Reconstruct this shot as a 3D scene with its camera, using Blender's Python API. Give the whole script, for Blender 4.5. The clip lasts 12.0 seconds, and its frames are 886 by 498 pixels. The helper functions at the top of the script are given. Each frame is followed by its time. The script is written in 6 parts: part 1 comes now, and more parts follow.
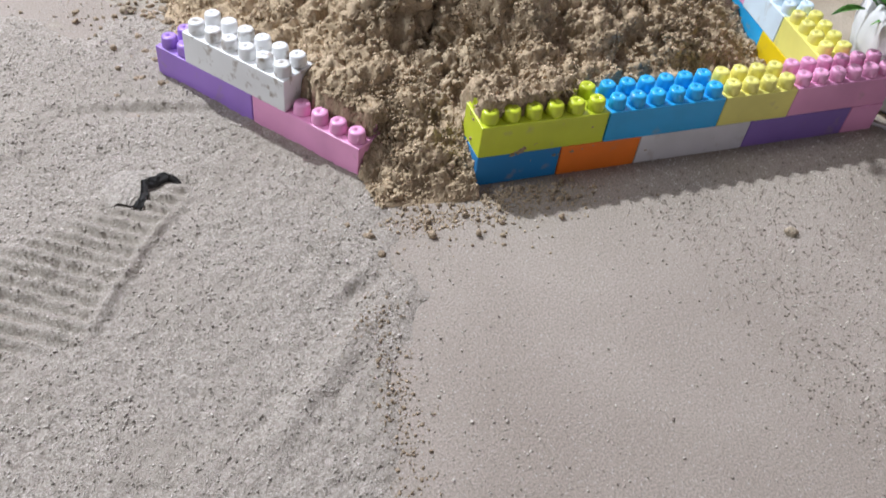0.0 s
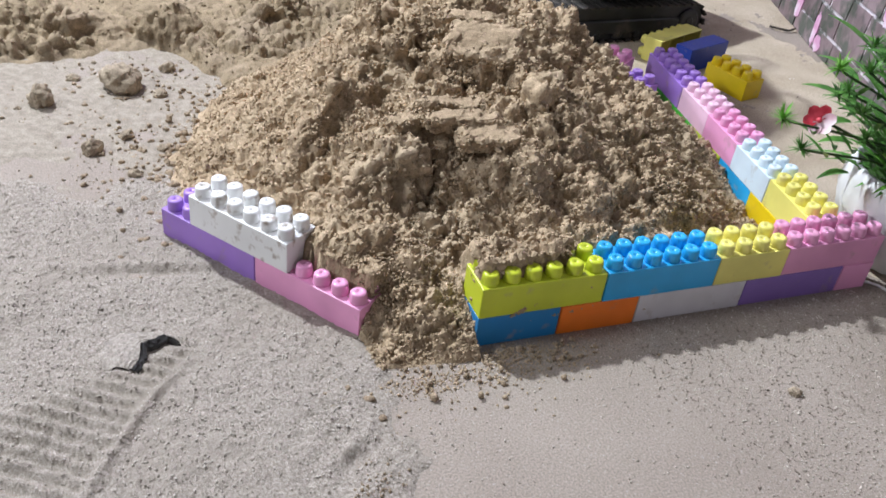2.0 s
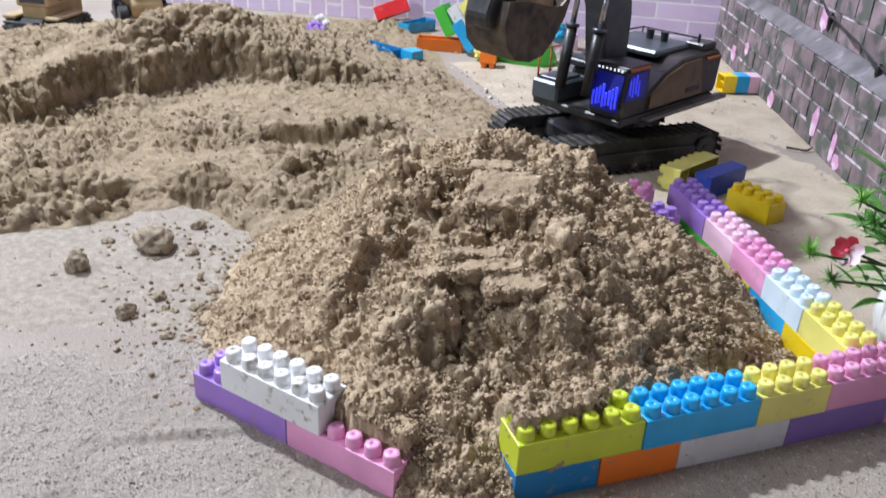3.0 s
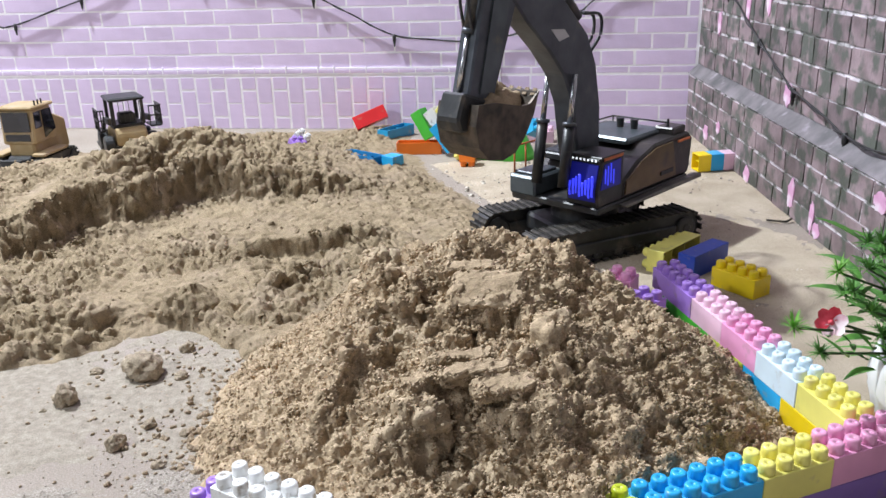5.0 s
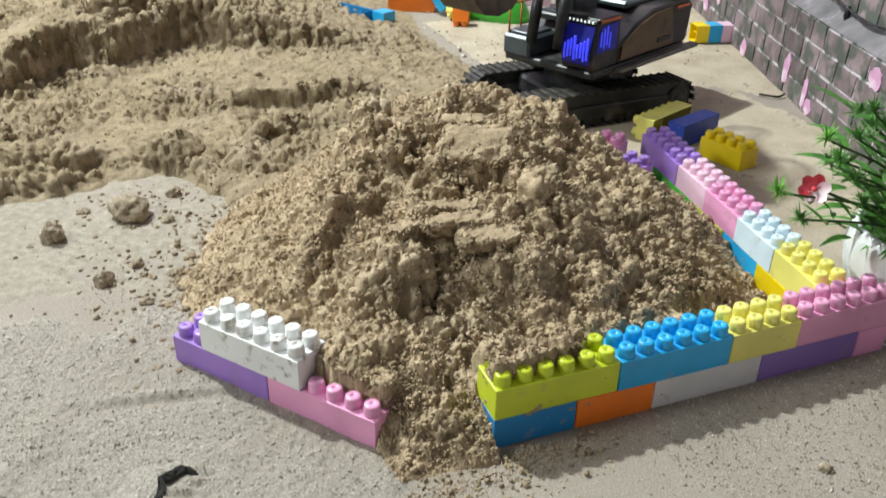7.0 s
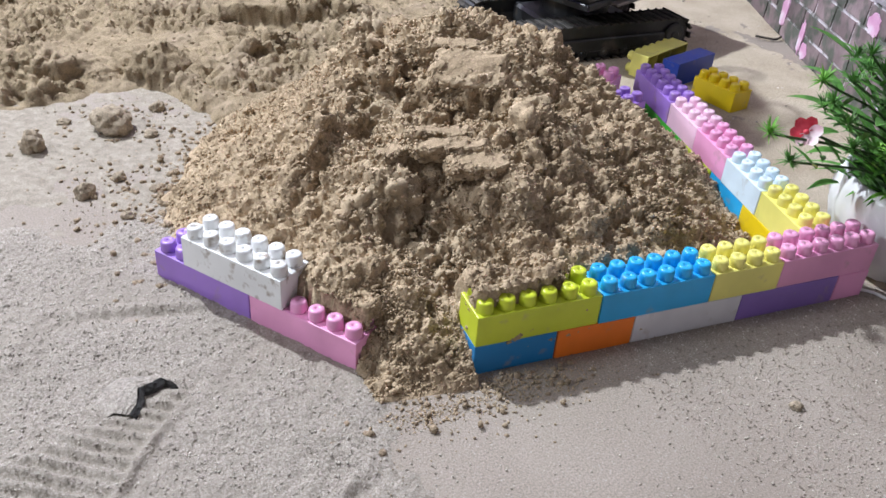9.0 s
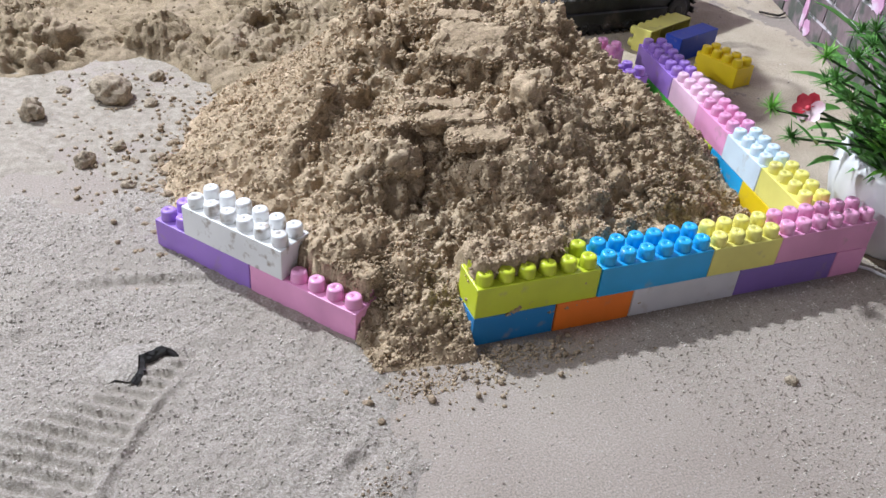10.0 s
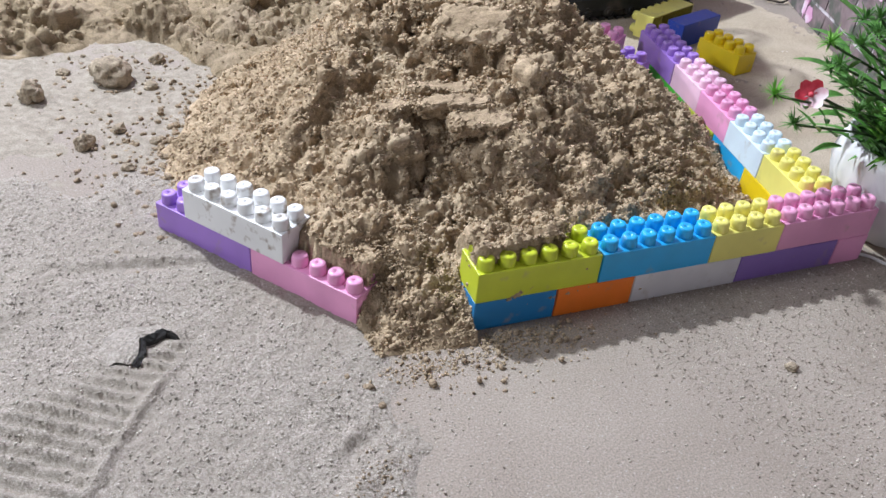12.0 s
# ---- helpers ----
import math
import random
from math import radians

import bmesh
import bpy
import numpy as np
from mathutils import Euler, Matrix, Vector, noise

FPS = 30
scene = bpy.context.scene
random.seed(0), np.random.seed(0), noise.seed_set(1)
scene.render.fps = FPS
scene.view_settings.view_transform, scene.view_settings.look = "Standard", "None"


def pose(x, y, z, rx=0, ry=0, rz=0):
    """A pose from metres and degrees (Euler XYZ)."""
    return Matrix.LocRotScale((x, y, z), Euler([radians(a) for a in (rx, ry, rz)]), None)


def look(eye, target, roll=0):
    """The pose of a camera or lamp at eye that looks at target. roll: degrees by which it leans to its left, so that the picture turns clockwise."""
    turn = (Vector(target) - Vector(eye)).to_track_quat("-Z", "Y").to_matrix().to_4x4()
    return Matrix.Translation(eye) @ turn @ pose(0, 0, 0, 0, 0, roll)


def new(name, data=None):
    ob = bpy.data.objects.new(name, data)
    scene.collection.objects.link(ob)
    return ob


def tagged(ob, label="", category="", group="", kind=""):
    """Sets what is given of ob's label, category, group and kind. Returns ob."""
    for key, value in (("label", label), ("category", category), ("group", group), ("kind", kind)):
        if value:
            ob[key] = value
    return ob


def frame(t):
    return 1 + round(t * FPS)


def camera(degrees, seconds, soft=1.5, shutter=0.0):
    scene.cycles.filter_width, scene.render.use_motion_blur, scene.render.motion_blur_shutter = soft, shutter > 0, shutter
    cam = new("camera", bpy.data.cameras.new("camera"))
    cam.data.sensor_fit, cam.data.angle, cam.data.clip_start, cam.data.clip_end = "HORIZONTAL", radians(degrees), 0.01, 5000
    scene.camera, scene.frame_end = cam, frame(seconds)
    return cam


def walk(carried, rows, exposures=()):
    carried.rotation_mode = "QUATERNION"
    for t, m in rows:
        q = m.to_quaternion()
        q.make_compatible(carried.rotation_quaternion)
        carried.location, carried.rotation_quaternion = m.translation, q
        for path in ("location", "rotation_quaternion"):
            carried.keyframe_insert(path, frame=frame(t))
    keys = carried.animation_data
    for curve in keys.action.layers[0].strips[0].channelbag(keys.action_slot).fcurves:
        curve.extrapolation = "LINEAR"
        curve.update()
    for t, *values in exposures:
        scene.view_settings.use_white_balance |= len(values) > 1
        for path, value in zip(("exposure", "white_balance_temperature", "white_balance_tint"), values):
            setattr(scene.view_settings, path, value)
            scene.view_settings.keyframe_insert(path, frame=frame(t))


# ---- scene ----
cam = camera(56.0, 12.0, shutter=0.4)
PATH = [
    (0, (-0.1996, -0.4022, 0.3758), (0.2745, 0.6372, -0.7443), 8.13),
    (0.5, (-0.2026, -0.3986, 0.3797), (0.2977, 0.6987, -0.6718), 8.65),
    (1, (-0.2044, -0.3945, 0.3823), (0.3196, 0.7684, -0.5835), 8.50),
    (1.5, (-0.2053, -0.3934, 0.3825), (0.3259, 0.7964, -0.5462), 8.18),
    (2, (-0.2050, -0.3939, 0.3825), (0.3234, 0.8163, -0.5210), 7.37),
    (2.5, (-0.2025, -0.3884, 0.3896), (0.3278, 0.8845, -0.4220), 5.64),
    (3, (-0.2015, -0.3816, 0.4033), (0.2979, 0.9616, -0.3084), 2.91),
    (5, (-0.1894, -0.3864, 0.4110), (0.3368, 1.0234, -0.1327), -1.86),
    (5.5, (-0.1899, -0.3907, 0.4110), (0.3483, 1.0192, -0.1206), -1.91),
    (6, (-0.1904, -0.3915, 0.4101), (0.3565, 1.0209, -0.1057), -1.89),
    (6.5, (-0.1930, -0.3926, 0.4103), (0.3598, 1.0180, -0.1042), -1.78),
    (7, (-0.1961, -0.3932, 0.3969), (0.3213, 0.9115, -0.3712), 1.18),
    (9, (-0.1982, -0.3919, 0.3901), (0.3312, 0.8383, -0.4853), 4.55),
    (9.5, (-0.2008, -0.3932, 0.3890), (0.3231, 0.8160, -0.5184), 5.12),
    (10, (-0.2003, -0.3939, 0.3891), (0.3254, 0.8091, -0.5256), 5.37),
    (10.5, (-0.1992, -0.3939, 0.3900), (0.3266, 0.8055, -0.5293), 5.46),
    (11, (-0.2001, -0.3937, 0.3890), (0.3271, 0.8048, -0.5306), 5.58),
    (11.5, (-0.2004, -0.3930, 0.3880), (0.3288, 0.8000, -0.5376), 5.77),
    (12, (-0.2021, -0.3935, 0.3869), (0.3229, 0.7945, -0.5475), 5.84),
]
LIGHTEN = ((0, -0.01, 6330, 8.0), (1.5, -0.01, 6290, 8.2), (2.2, 0.03, 6330, 8.2), (3, 0.02, 6120, 8.6), (5, 0.07, 6380, 6.2), (6, 0.06, 6420, 6.2), (6.6, 0.06, 6500, 5.6), (7, 0.02, 6800, -3.5), (7.5, 0.05, 6800, 2.9), (9, 0.06, 6270, 8.2), (11, 0.06, 6150, 7.2), (12, 0.05, 6230, 8.0))
walk(cam, [(t, look(eye, target, roll)) for t, eye, target, roll in PATH], LIGHTEN)

# ---- world, lights ----
world = bpy.data.worlds.new("world")
scene.world = world
world.use_nodes = True
world.node_tree.nodes["Background"].inputs[0].default_value = (0.9, 0.93, 1.0, 1)
world.node_tree.nodes["Background"].inputs[1].default_value = 0.006


def lamp(name, kind, m, power, colour, size):
    data = bpy.data.lights.new(name, kind)
    data.energy, data.color = power, colour
    if kind == "AREA":
        data.shape, data.size, data.size_y = "RECTANGLE", size[0], size[1]
    else:
        data.shadow_soft_size = size
    ob = new(name, data)
    ob.matrix_world = m
    return ob


# the shaded lamp that hangs over the pit, and a cool tube light on the wall to the heap's left
lamp("hanging_lamp_light", "AREA", look((-0.85, 1.82, 2.50), (0.15, 0.55, 0.0)), 138, (0.875, 0.925, 0.99), (0.09, 0.09))
lamp("tube_light", "AREA", look((-1.90, 0.30, 1.35), (0.0, 0.2, 0.0)), 25, (0.90, 0.93, 1.0), (0.40, 0.12))
scene.view_settings.exposure = 0.0


# ---- materials ----
def material(name, colours, scale=40.0, rough=0.6, metal=0.0, bump=0.0, bump_scale=200.0, grain=0.0, spec=0.5, stops=(0.35, 0.65), detail=6.0, coords="Object", per_object=0.0, stain=None, clear=0.0):
    """A Principled material whose colour runs between two tones by noise, with a second, finer noise for grain and bump."""
    mat = bpy.data.materials.new(name)
    mat.use_nodes = True
    nodes, links = mat.node_tree.nodes, mat.node_tree.links
    bsdf = nodes["Principled BSDF"]
    bsdf.inputs["Roughness"].default_value = rough
    bsdf.inputs["Metallic"].default_value = metal
    bsdf.inputs["Specular IOR Level"].default_value = spec
    bsdf.inputs["Coat Weight"].default_value = clear
    coord = nodes.new("ShaderNodeNewGeometry" if coords == "Position" else "ShaderNodeTexCoord")
    n1 = nodes.new("ShaderNodeTexNoise")
    n1.inputs["Scale"].default_value, n1.inputs["Detail"].default_value = scale, detail
    links.new(coord.outputs[coords], n1.inputs["Vector"])
    ramp = nodes.new("ShaderNodeValToRGB")
    ramp.color_ramp.elements[0].position, ramp.color_ramp.elements[1].position = stops
    ramp.color_ramp.elements[0].color, ramp.color_ramp.elements[1].color = (*colours[0], 1), (*colours[1], 1)
    links.new(n1.outputs["Fac"], ramp.inputs["Fac"])
    out = ramp.outputs["Color"]
    n2 = nodes.new("ShaderNodeTexNoise")
    n2.inputs["Scale"].default_value, n2.inputs["Detail"].default_value = bump_scale, 8.0
    links.new(coord.outputs[coords], n2.inputs["Vector"])
    if grain:
        mix = nodes.new("ShaderNodeMix")
        mix.data_type, mix.blend_type = "RGBA", "OVERLAY"
        mix.inputs["Factor"].default_value = grain
        links.new(out, mix.inputs["A"])
        grey = nodes.new("ShaderNodeMapRange")
        grey.inputs["From Min"].default_value, grey.inputs["From Max"].default_value = 0.3, 0.7
        links.new(n2.outputs["Fac"], grey.inputs["Value"])
        links.new(grey.outputs["Result"], mix.inputs["B"])
        out = mix.outputs["Result"]
    if stain:
        colour, at_scale, low, high = stain
        n3 = nodes.new("ShaderNodeTexNoise")
        n3.inputs["Scale"].default_value, n3.inputs["Detail"].default_value = at_scale, 7.0
        links.new(coord.outputs[coords], n3.inputs["Vector"])
        rng = nodes.new("ShaderNodeMapRange")
        rng.inputs["From Min"].default_value, rng.inputs["From Max"].default_value = low, high
        links.new(n3.outputs["Fac"], rng.inputs["Value"])
        mix = nodes.new("ShaderNodeMix")
        mix.data_type = "RGBA"
        links.new(rng.outputs["Result"], mix.inputs["Factor"])
        links.new(out, mix.inputs["A"])
        mix.inputs["B"].default_value = (*colour, 1)
        out = mix.outputs["Result"]
    if per_object:
        info = nodes.new("ShaderNodeObjectInfo")
        rng = nodes.new("ShaderNodeMapRange")
        rng.inputs["To Min"].default_value, rng.inputs["To Max"].default_value = 1 - per_object, 1 + per_object
        links.new(info.outputs["Random"], rng.inputs["Value"])
        hsv = nodes.new("ShaderNodeHueSaturation")
        links.new(rng.outputs["Result"], hsv.inputs["Value"])
        links.new(out, hsv.inputs["Color"])
        out = hsv.outputs["Color"]
    links.new(out, bsdf.inputs["Base Color"])
    if bump:
        b = nodes.new("ShaderNodeBump")
        b.inputs["Strength"].default_value, b.inputs["Distance"].default_value = 1.0, bump
        links.new(n2.outputs["Fac"], b.inputs["Height"])
        links.new(b.outputs["Normal"], bsdf.inputs["Normal"])
    return mat


def plastic(name, c, rough=0.32):
    d = tuple(v * 0.86 for v in c)
    return material(name, (d, c), scale=25, rough=rough, bump=0.0002, bump_scale=90, per_object=0.04, coords="Position",
                    stain=((0.36, 0.28, 0.2), 60.0, 0.62, 0.86))


SAND = material("damp_sand", ((0.362, 0.273, 0.178), (0.490, 0.376, 0.252)), scale=45, rough=0.95, bump=0.0010, bump_scale=600, grain=0.22, spec=0.15,
                stain=((0.47, 0.376, 0.262), 14.0, 0.5, 0.8))
# the heap's sand made darker, as the lamp lights the bank too strongly
DIMMED_SAND = material("dimmed_bank_sand", ((0.244, 0.188, 0.120), (0.332, 0.260, 0.170)), scale=40, rough=0.95, bump=0.0012, bump_scale=500, grain=0.25, spec=0.15,
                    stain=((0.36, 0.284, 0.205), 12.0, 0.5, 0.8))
DUST = material("dusty_floor", ((0.278, 0.233, 0.194), (0.340, 0.291, 0.246)), scale=6, rough=0.8, bump=0.0006, bump_scale=750, grain=0.30, spec=0.25,
                stain=((0.44, 0.405, 0.36), 520.0, 0.60, 0.70))
FILM = material("loose_sand", ((0.29, 0.25, 0.21), (0.47, 0.42, 0.365)), scale=500, rough=0.95, bump=0.0012, bump_scale=1500, grain=0.35, spec=0.2,
                stain=((0.36, 0.315, 0.265), 11.0, 0.45, 0.75))
FLOOR_GRIT = material("brownish_grit", ((0.235, 0.19, 0.155), (0.68, 0.61, 0.53)), scale=130, rough=0.85, stops=(0.42, 0.64))
PALE_GRIT = material("pale_grit", ((0.30, 0.262, 0.222), (0.62, 0.565, 0.50)), scale=130, rough=0.9, stops=(0.4, 0.6))
CRUMB = material("sand_crumb", ((0.25, 0.19, 0.13), (0.40, 0.31, 0.215)), scale=300, rough=0.95, bump=0.001, bump_scale=900, grain=0.3, spec=0.15)
GRAVEL = material("floor_grit", ((0.20, 0.16, 0.13), (0.72, 0.66, 0.58)), scale=130, rough=0.8, stops=(0.4, 0.6))
LILAC = material("lilac_brick_paint", ((0.61, 0.490, 0.685), (0.71, 0.578, 0.795)), scale=12, rough=0.6, bump=0.0004, bump_scale=150, per_object=0.05)
LINE = material("white_line_paint", ((0.80, 0.75, 0.82), (0.90, 0.87, 0.92)), scale=30, rough=0.6)
STONE = material("grey_stone_paint", ((0.145, 0.108, 0.113), (0.275, 0.208, 0.222)), scale=26, rough=0.6, bump=0.0006, bump_scale=120, per_object=0.28, coords="Position",
                 stain=((0.08, 0.087, 0.073), 34.0, 0.46, 0.58))
GROUT = material("pale_grout_paint", ((0.50, 0.46, 0.49), (0.76, 0.71, 0.75)), scale=30, rough=0.7, coords="Position", stain=((0.13, 0.135, 0.12), 34.0, 0.46, 0.56))
LEDGE = material("dark_ledge_paint", ((0.085, 0.082, 0.085), (0.21, 0.187, 0.198)), scale=22, rough=0.6, coords="Position", stain=((0.34, 0.305, 0.335), 34.0, 0.60, 0.74))
# unseen walls and ceiling: colours set dark to keep bounced light low
DIM_WALL = material("low_bounce_wall", ((0.12, 0.122, 0.125), (0.16, 0.162, 0.165)), scale=3, rough=0.8, bump=0.0006, bump_scale=80)
CEIL = material("low_bounce_ceiling", ((0.30, 0.30, 0.30), (0.36, 0.36, 0.36)), scale=3, rough=0.8)

TONES = {
    "lime": (0.60, 0.68, 0.04), "sky": (0.03, 0.40, 0.78), "cream": (0.84, 0.77, 0.20), "pink": (0.80, 0.36, 0.57),
    "blue": (0.02, 0.22, 0.52), "orange": (0.85, 0.20, 0.02), "white": (0.78, 0.77, 0.74), "grey": (0.70, 0.69, 0.70), "violet": (0.25, 0.15, 0.46),
    "purple": (0.36, 0.20, 0.62), "rose": (0.84, 0.37, 0.61), "pale": (0.86, 0.57, 0.72), "ice": (0.70, 0.82, 0.90), "yellow": (0.85, 0.62, 0.01),
    "navy": (0.005, 0.045, 0.40), "red": (0.72, 0.03, 0.035), "green": (0.08, 0.5, 0.05), "aqua": (0.03, 0.33, 0.60), "leaflime": (0.5, 0.58, 0.06),
}
PLASTIC = {k: plastic("%s_plastic" % k, c) for k, c in TONES.items()}
PLASTIC["white"] = material("smudged_white_plastic", ((0.72, 0.72, 0.71), (0.82, 0.82, 0.81)), scale=25, rough=0.35, coords="Position", stain=((0.32, 0.265, 0.21), 110.0, 0.57, 0.70))


# ---- mesh helpers ----
def finish(bm, name, mat, parent=None, smooth=False):
    me = bpy.data.meshes.new(name)
    bm.normal_update()
    bm.to_mesh(me)
    bm.free()
    if smooth:
        me.polygons.foreach_set("use_smooth", [True] * len(me.polygons))
    for m in mat if isinstance(mat, (list, tuple)) else [mat]:
        me.materials.append(m)
    ob = new(name, me)
    ob.parent = parent
    return ob


def part(name, bm, mat, parent, label="", smooth=False):
    ob = finish(bm, name, mat, parent, smooth)
    if label:
        ob["label"] = label
    return ob


def empty(name, m, label, category, group=""):
    ob = new(name)
    ob.empty_display_size = 0.01
    ob.matrix_world = m
    return tagged(ob, label, category, group)


def add_box(bm, lo, hi, bevel=0.0, m=None, seg=1):
    r = bmesh.ops.create_cube(bm, size=1.0)
    vs = r["verts"]
    for v in vs:
        v.co = Vector([lo[i] + (v.co[i] + 0.5) * (hi[i] - lo[i]) for i in range(3)])
    if bevel:
        es = list({e for v in vs for e in v.link_edges})
        out = bmesh.ops.bevel(bm, geom=es, offset=bevel, segments=seg, affect="EDGES", profile=0.5)
        vs = list({v for f in out["faces"] for v in f.verts} | {v for v in vs if v.is_valid})
    if m is not None:
        bmesh.ops.transform(bm, matrix=m, verts=vs)
    return vs


def box(lo, hi, bevel=0.0, m=None, seg=1):
    bm = bmesh.new()
    add_box(bm, lo, hi, bevel, m, seg)
    return bm


def add_cyl(bm, r1, r2, h, m=None, n=16, cap=True):
    r = bmesh.ops.create_cone(bm, cap_ends=cap, segments=n, radius1=r1, radius2=r2, depth=h)
    bmesh.ops.translate(bm, verts=r["verts"], vec=(0, 0, h / 2))
    if m is not None:
        bmesh.ops.transform(bm, matrix=m, verts=r["verts"])
    return r["verts"]


def cyl(r1, r2, h, m=None, n=16):
    bm = bmesh.new()
    add_cyl(bm, r1, r2, h, m, n)
    return bm


def lathe(profile, n=24, m=None):
    """A turned solid from (radius, height) pairs."""
    bm = bmesh.new()
    rings = [[bm.verts.new((r * math.cos(2 * math.pi * k / n), r * math.sin(2 * math.pi * k / n), z)) for k in range(n)] for r, z in profile]
    for a, b in zip(rings, rings[1:]):
        for k in range(n):
            bm.faces.new((a[k], a[(k + 1) % n], b[(k + 1) % n], b[k]))
    bm.faces.new(rings[-1])
    bm.faces.new(rings[0][::-1])
    if m is not None:
        bmesh.ops.transform(bm, matrix=m, verts=bm.verts)
    return bm


def add_prism(bm, outline, y0, y1, bevel=0.0):
    """An outline in x, z drawn out along y."""
    a = [bm.verts.new((x, y0, z)) for x, z in outline]
    b = [bm.verts.new((x, y1, z)) for x, z in outline]
    n = len(outline)
    fs = [bm.faces.new(a[::-1]), bm.faces.new(b)]
    for k in range(n):
        fs.append(bm.faces.new((a[k], a[(k + 1) % n], b[(k + 1) % n], b[k])))
    bmesh.ops.recalc_face_normals(bm, faces=fs)
    if bevel:
        es = list({e for f in fs for e in f.edges})
        bmesh.ops.bevel(bm, geom=es, offset=bevel, segments=1, affect="EDGES", profile=0.5)


def prism(outline, y0, y1, bevel=0.0, m=None):
    bm = bmesh.new()
    add_prism(bm, outline, y0, y1, bevel)
    if m is not None:
        bmesh.ops.transform(bm, matrix=m, verts=bm.verts)
    return bm


def tube(name, points, r, mat, parent=None, n=8, closed=False):
    """A round wire or bar along a smooth line of points, as one mesh."""
    bm = bmesh.new()
    pts = [Vector(p) for p in points]
    rings = []
    for i, p in enumerate(pts):
        d = (pts[min(i + 1, len(pts) - 1)] - pts[max(i - 1, 0)]).normalized()
        side = d.cross(Vector((0, 0, 1)) if abs(d.z) < 0.9 else Vector((1, 0, 0))).normalized()
        up = side.cross(d)
        rr = r[i] if isinstance(r, (list, tuple)) else r
        rings.append([bm.verts.new(p + side * math.cos(2 * math.pi * k / n) * rr + up * math.sin(2 * math.pi * k / n) * rr) for k in range(n)])
    for a, b in zip(rings, rings[1:]):
        for k in range(n):
            bm.faces.new((a[k], a[(k + 1) % n], b[(k + 1) % n], b[k]))
    bm.faces.new(rings[0][::-1])
    bm.faces.new(rings[-1])
    return finish(bm, name, mat, parent, True)


def curve_points(points, steps=8):
    """A Catmull-Rom line through the points."""
    p = [Vector(q) for q in points]
    p = [2 * p[0] - p[1]] + p + [2 * p[-1] - p[-2]]
    out = []
    for i in range(1, len(p) - 2):
        for k in range(steps):
            t = k / steps
            out.append(0.5 * (2 * p[i] + (p[i + 1] - p[i - 1]) * t + (2 * p[i - 1] - 5 * p[i] + 4 * p[i + 1] - p[i + 2]) * t * t + (3 * p[i] - p[i - 1] - 3 * p[i + 1] + p[i + 2]) * t ** 3))
    return out + [p[-2]]


# ---- noise on grids ----
def hash2(i, j, seed):
    h = np.sin(i * 127.1 + j * 311.7 + seed * 74.7) * 43758.5453
    return h - np.floor(h)


def value_noise(x, y, size, seed):
    x, y = x / size, y / size
    i, j = np.floor(x), np.floor(y)
    u, v = x - i, y - j
    u, v = u * u * (3 - 2 * u), v * v * (3 - 2 * v)
    a, b, c, d = hash2(i, j, seed), hash2(i + 1, j, seed), hash2(i, j + 1, seed), hash2(i + 1, j + 1, seed)
    return a + (b - a) * u + (c - a) * v + (a - b - c + d) * u * v - 0.5


def lumps(x, y, size, seed):
    """Rounded clods: the height of the highest half ball near each place, 0 to 1."""
    px, py = x / size, y / size
    i, j = np.floor(px), np.floor(py)
    best = np.zeros_like(px)
    for di in (-1, 0, 1):
        for dj in (-1, 0, 1):
            a, b = i + di, j + dj
            cx, cy = a + hash2(a, b, seed), b + hash2(a, b, seed + 9)
            r = 0.35 + 0.6 * hash2(a, b, seed + 17)
            best = np.maximum(best, np.sqrt(np.maximum(0, r * r - (px - cx) ** 2 - (py - cy) ** 2)))
    return best


def smooth(a, b, x):
    t = np.clip((x - a) / (b - a), 0, 1)
    return t * t * (3 - 2 * t)


def bell(x, y, cx, cy, sx, sy=None, turn=0.0):
    c, s = math.cos(radians(turn)), math.sin(radians(turn))
    u, v = (x - cx) * c + (y - cy) * s, -(x - cx) * s + (y - cy) * c
    return np.exp(-(u / sx) ** 2 - (v / (sy or sx)) ** 2)


def field(name, x0, x1, y0, y1, step, height, mat, floor_at=-0.004):
    """A sheet of sand over a rectangle; height(x, y) gives its top. Cells that lie wholly under the floor are left out."""
    xs, ys = np.arange(x0, x1, step), np.arange(y0, y1, step)
    gx, gy = np.meshgrid(xs, ys)
    gz = np.maximum(height(gx, gy), floor_at)
    nx, ny = len(xs), len(ys)
    verts = np.stack([gx, gy, gz], -1).reshape(-1, 3)
    k = np.arange((ny - 1) * (nx - 1))
    a = (k // (nx - 1)) * nx + k % (nx - 1)
    faces = np.stack([a, a + 1, a + nx + 1, a + nx], -1)
    z = gz.reshape(-1)
    faces = faces[(z[faces] > floor_at + 0.0005).any(1)]
    used, inverse = np.unique(faces, return_inverse=True)
    me = bpy.data.meshes.new(name)
    me.from_pydata(verts[used].tolist(), [], inverse.reshape(-1, 4).tolist())
    me.polygons.foreach_set("use_smooth", [True] * len(me.polygons))
    me.materials.append(mat)
    return new(name, me)


# ---- the room ----
CORNER = Vector((1.014, 1.176, 0))
BACK = Vector((-0.863, 0.505, 0)).normalized()
SIDE = Vector((-0.383, -0.924, 0)).normalized()
FAR = CORNER + BACK * 3.2
NEAR = CORNER + SIDE * 3.2
BEHIND = FAR + SIDE * 3.2
TOP = 2.7


def wall_frame(origin, along):
    """x along the wall, y out of the room, z up."""
    z = Vector((0, 0, 1))
    y = z.cross(along)
    if y.dot(Vector((-0.2, 0.4, 0)) - origin) > 0:
        y = -y
    x = along
    m = Matrix((x, y, z)).transposed().to_4x4()
    m.translation = origin
    return m


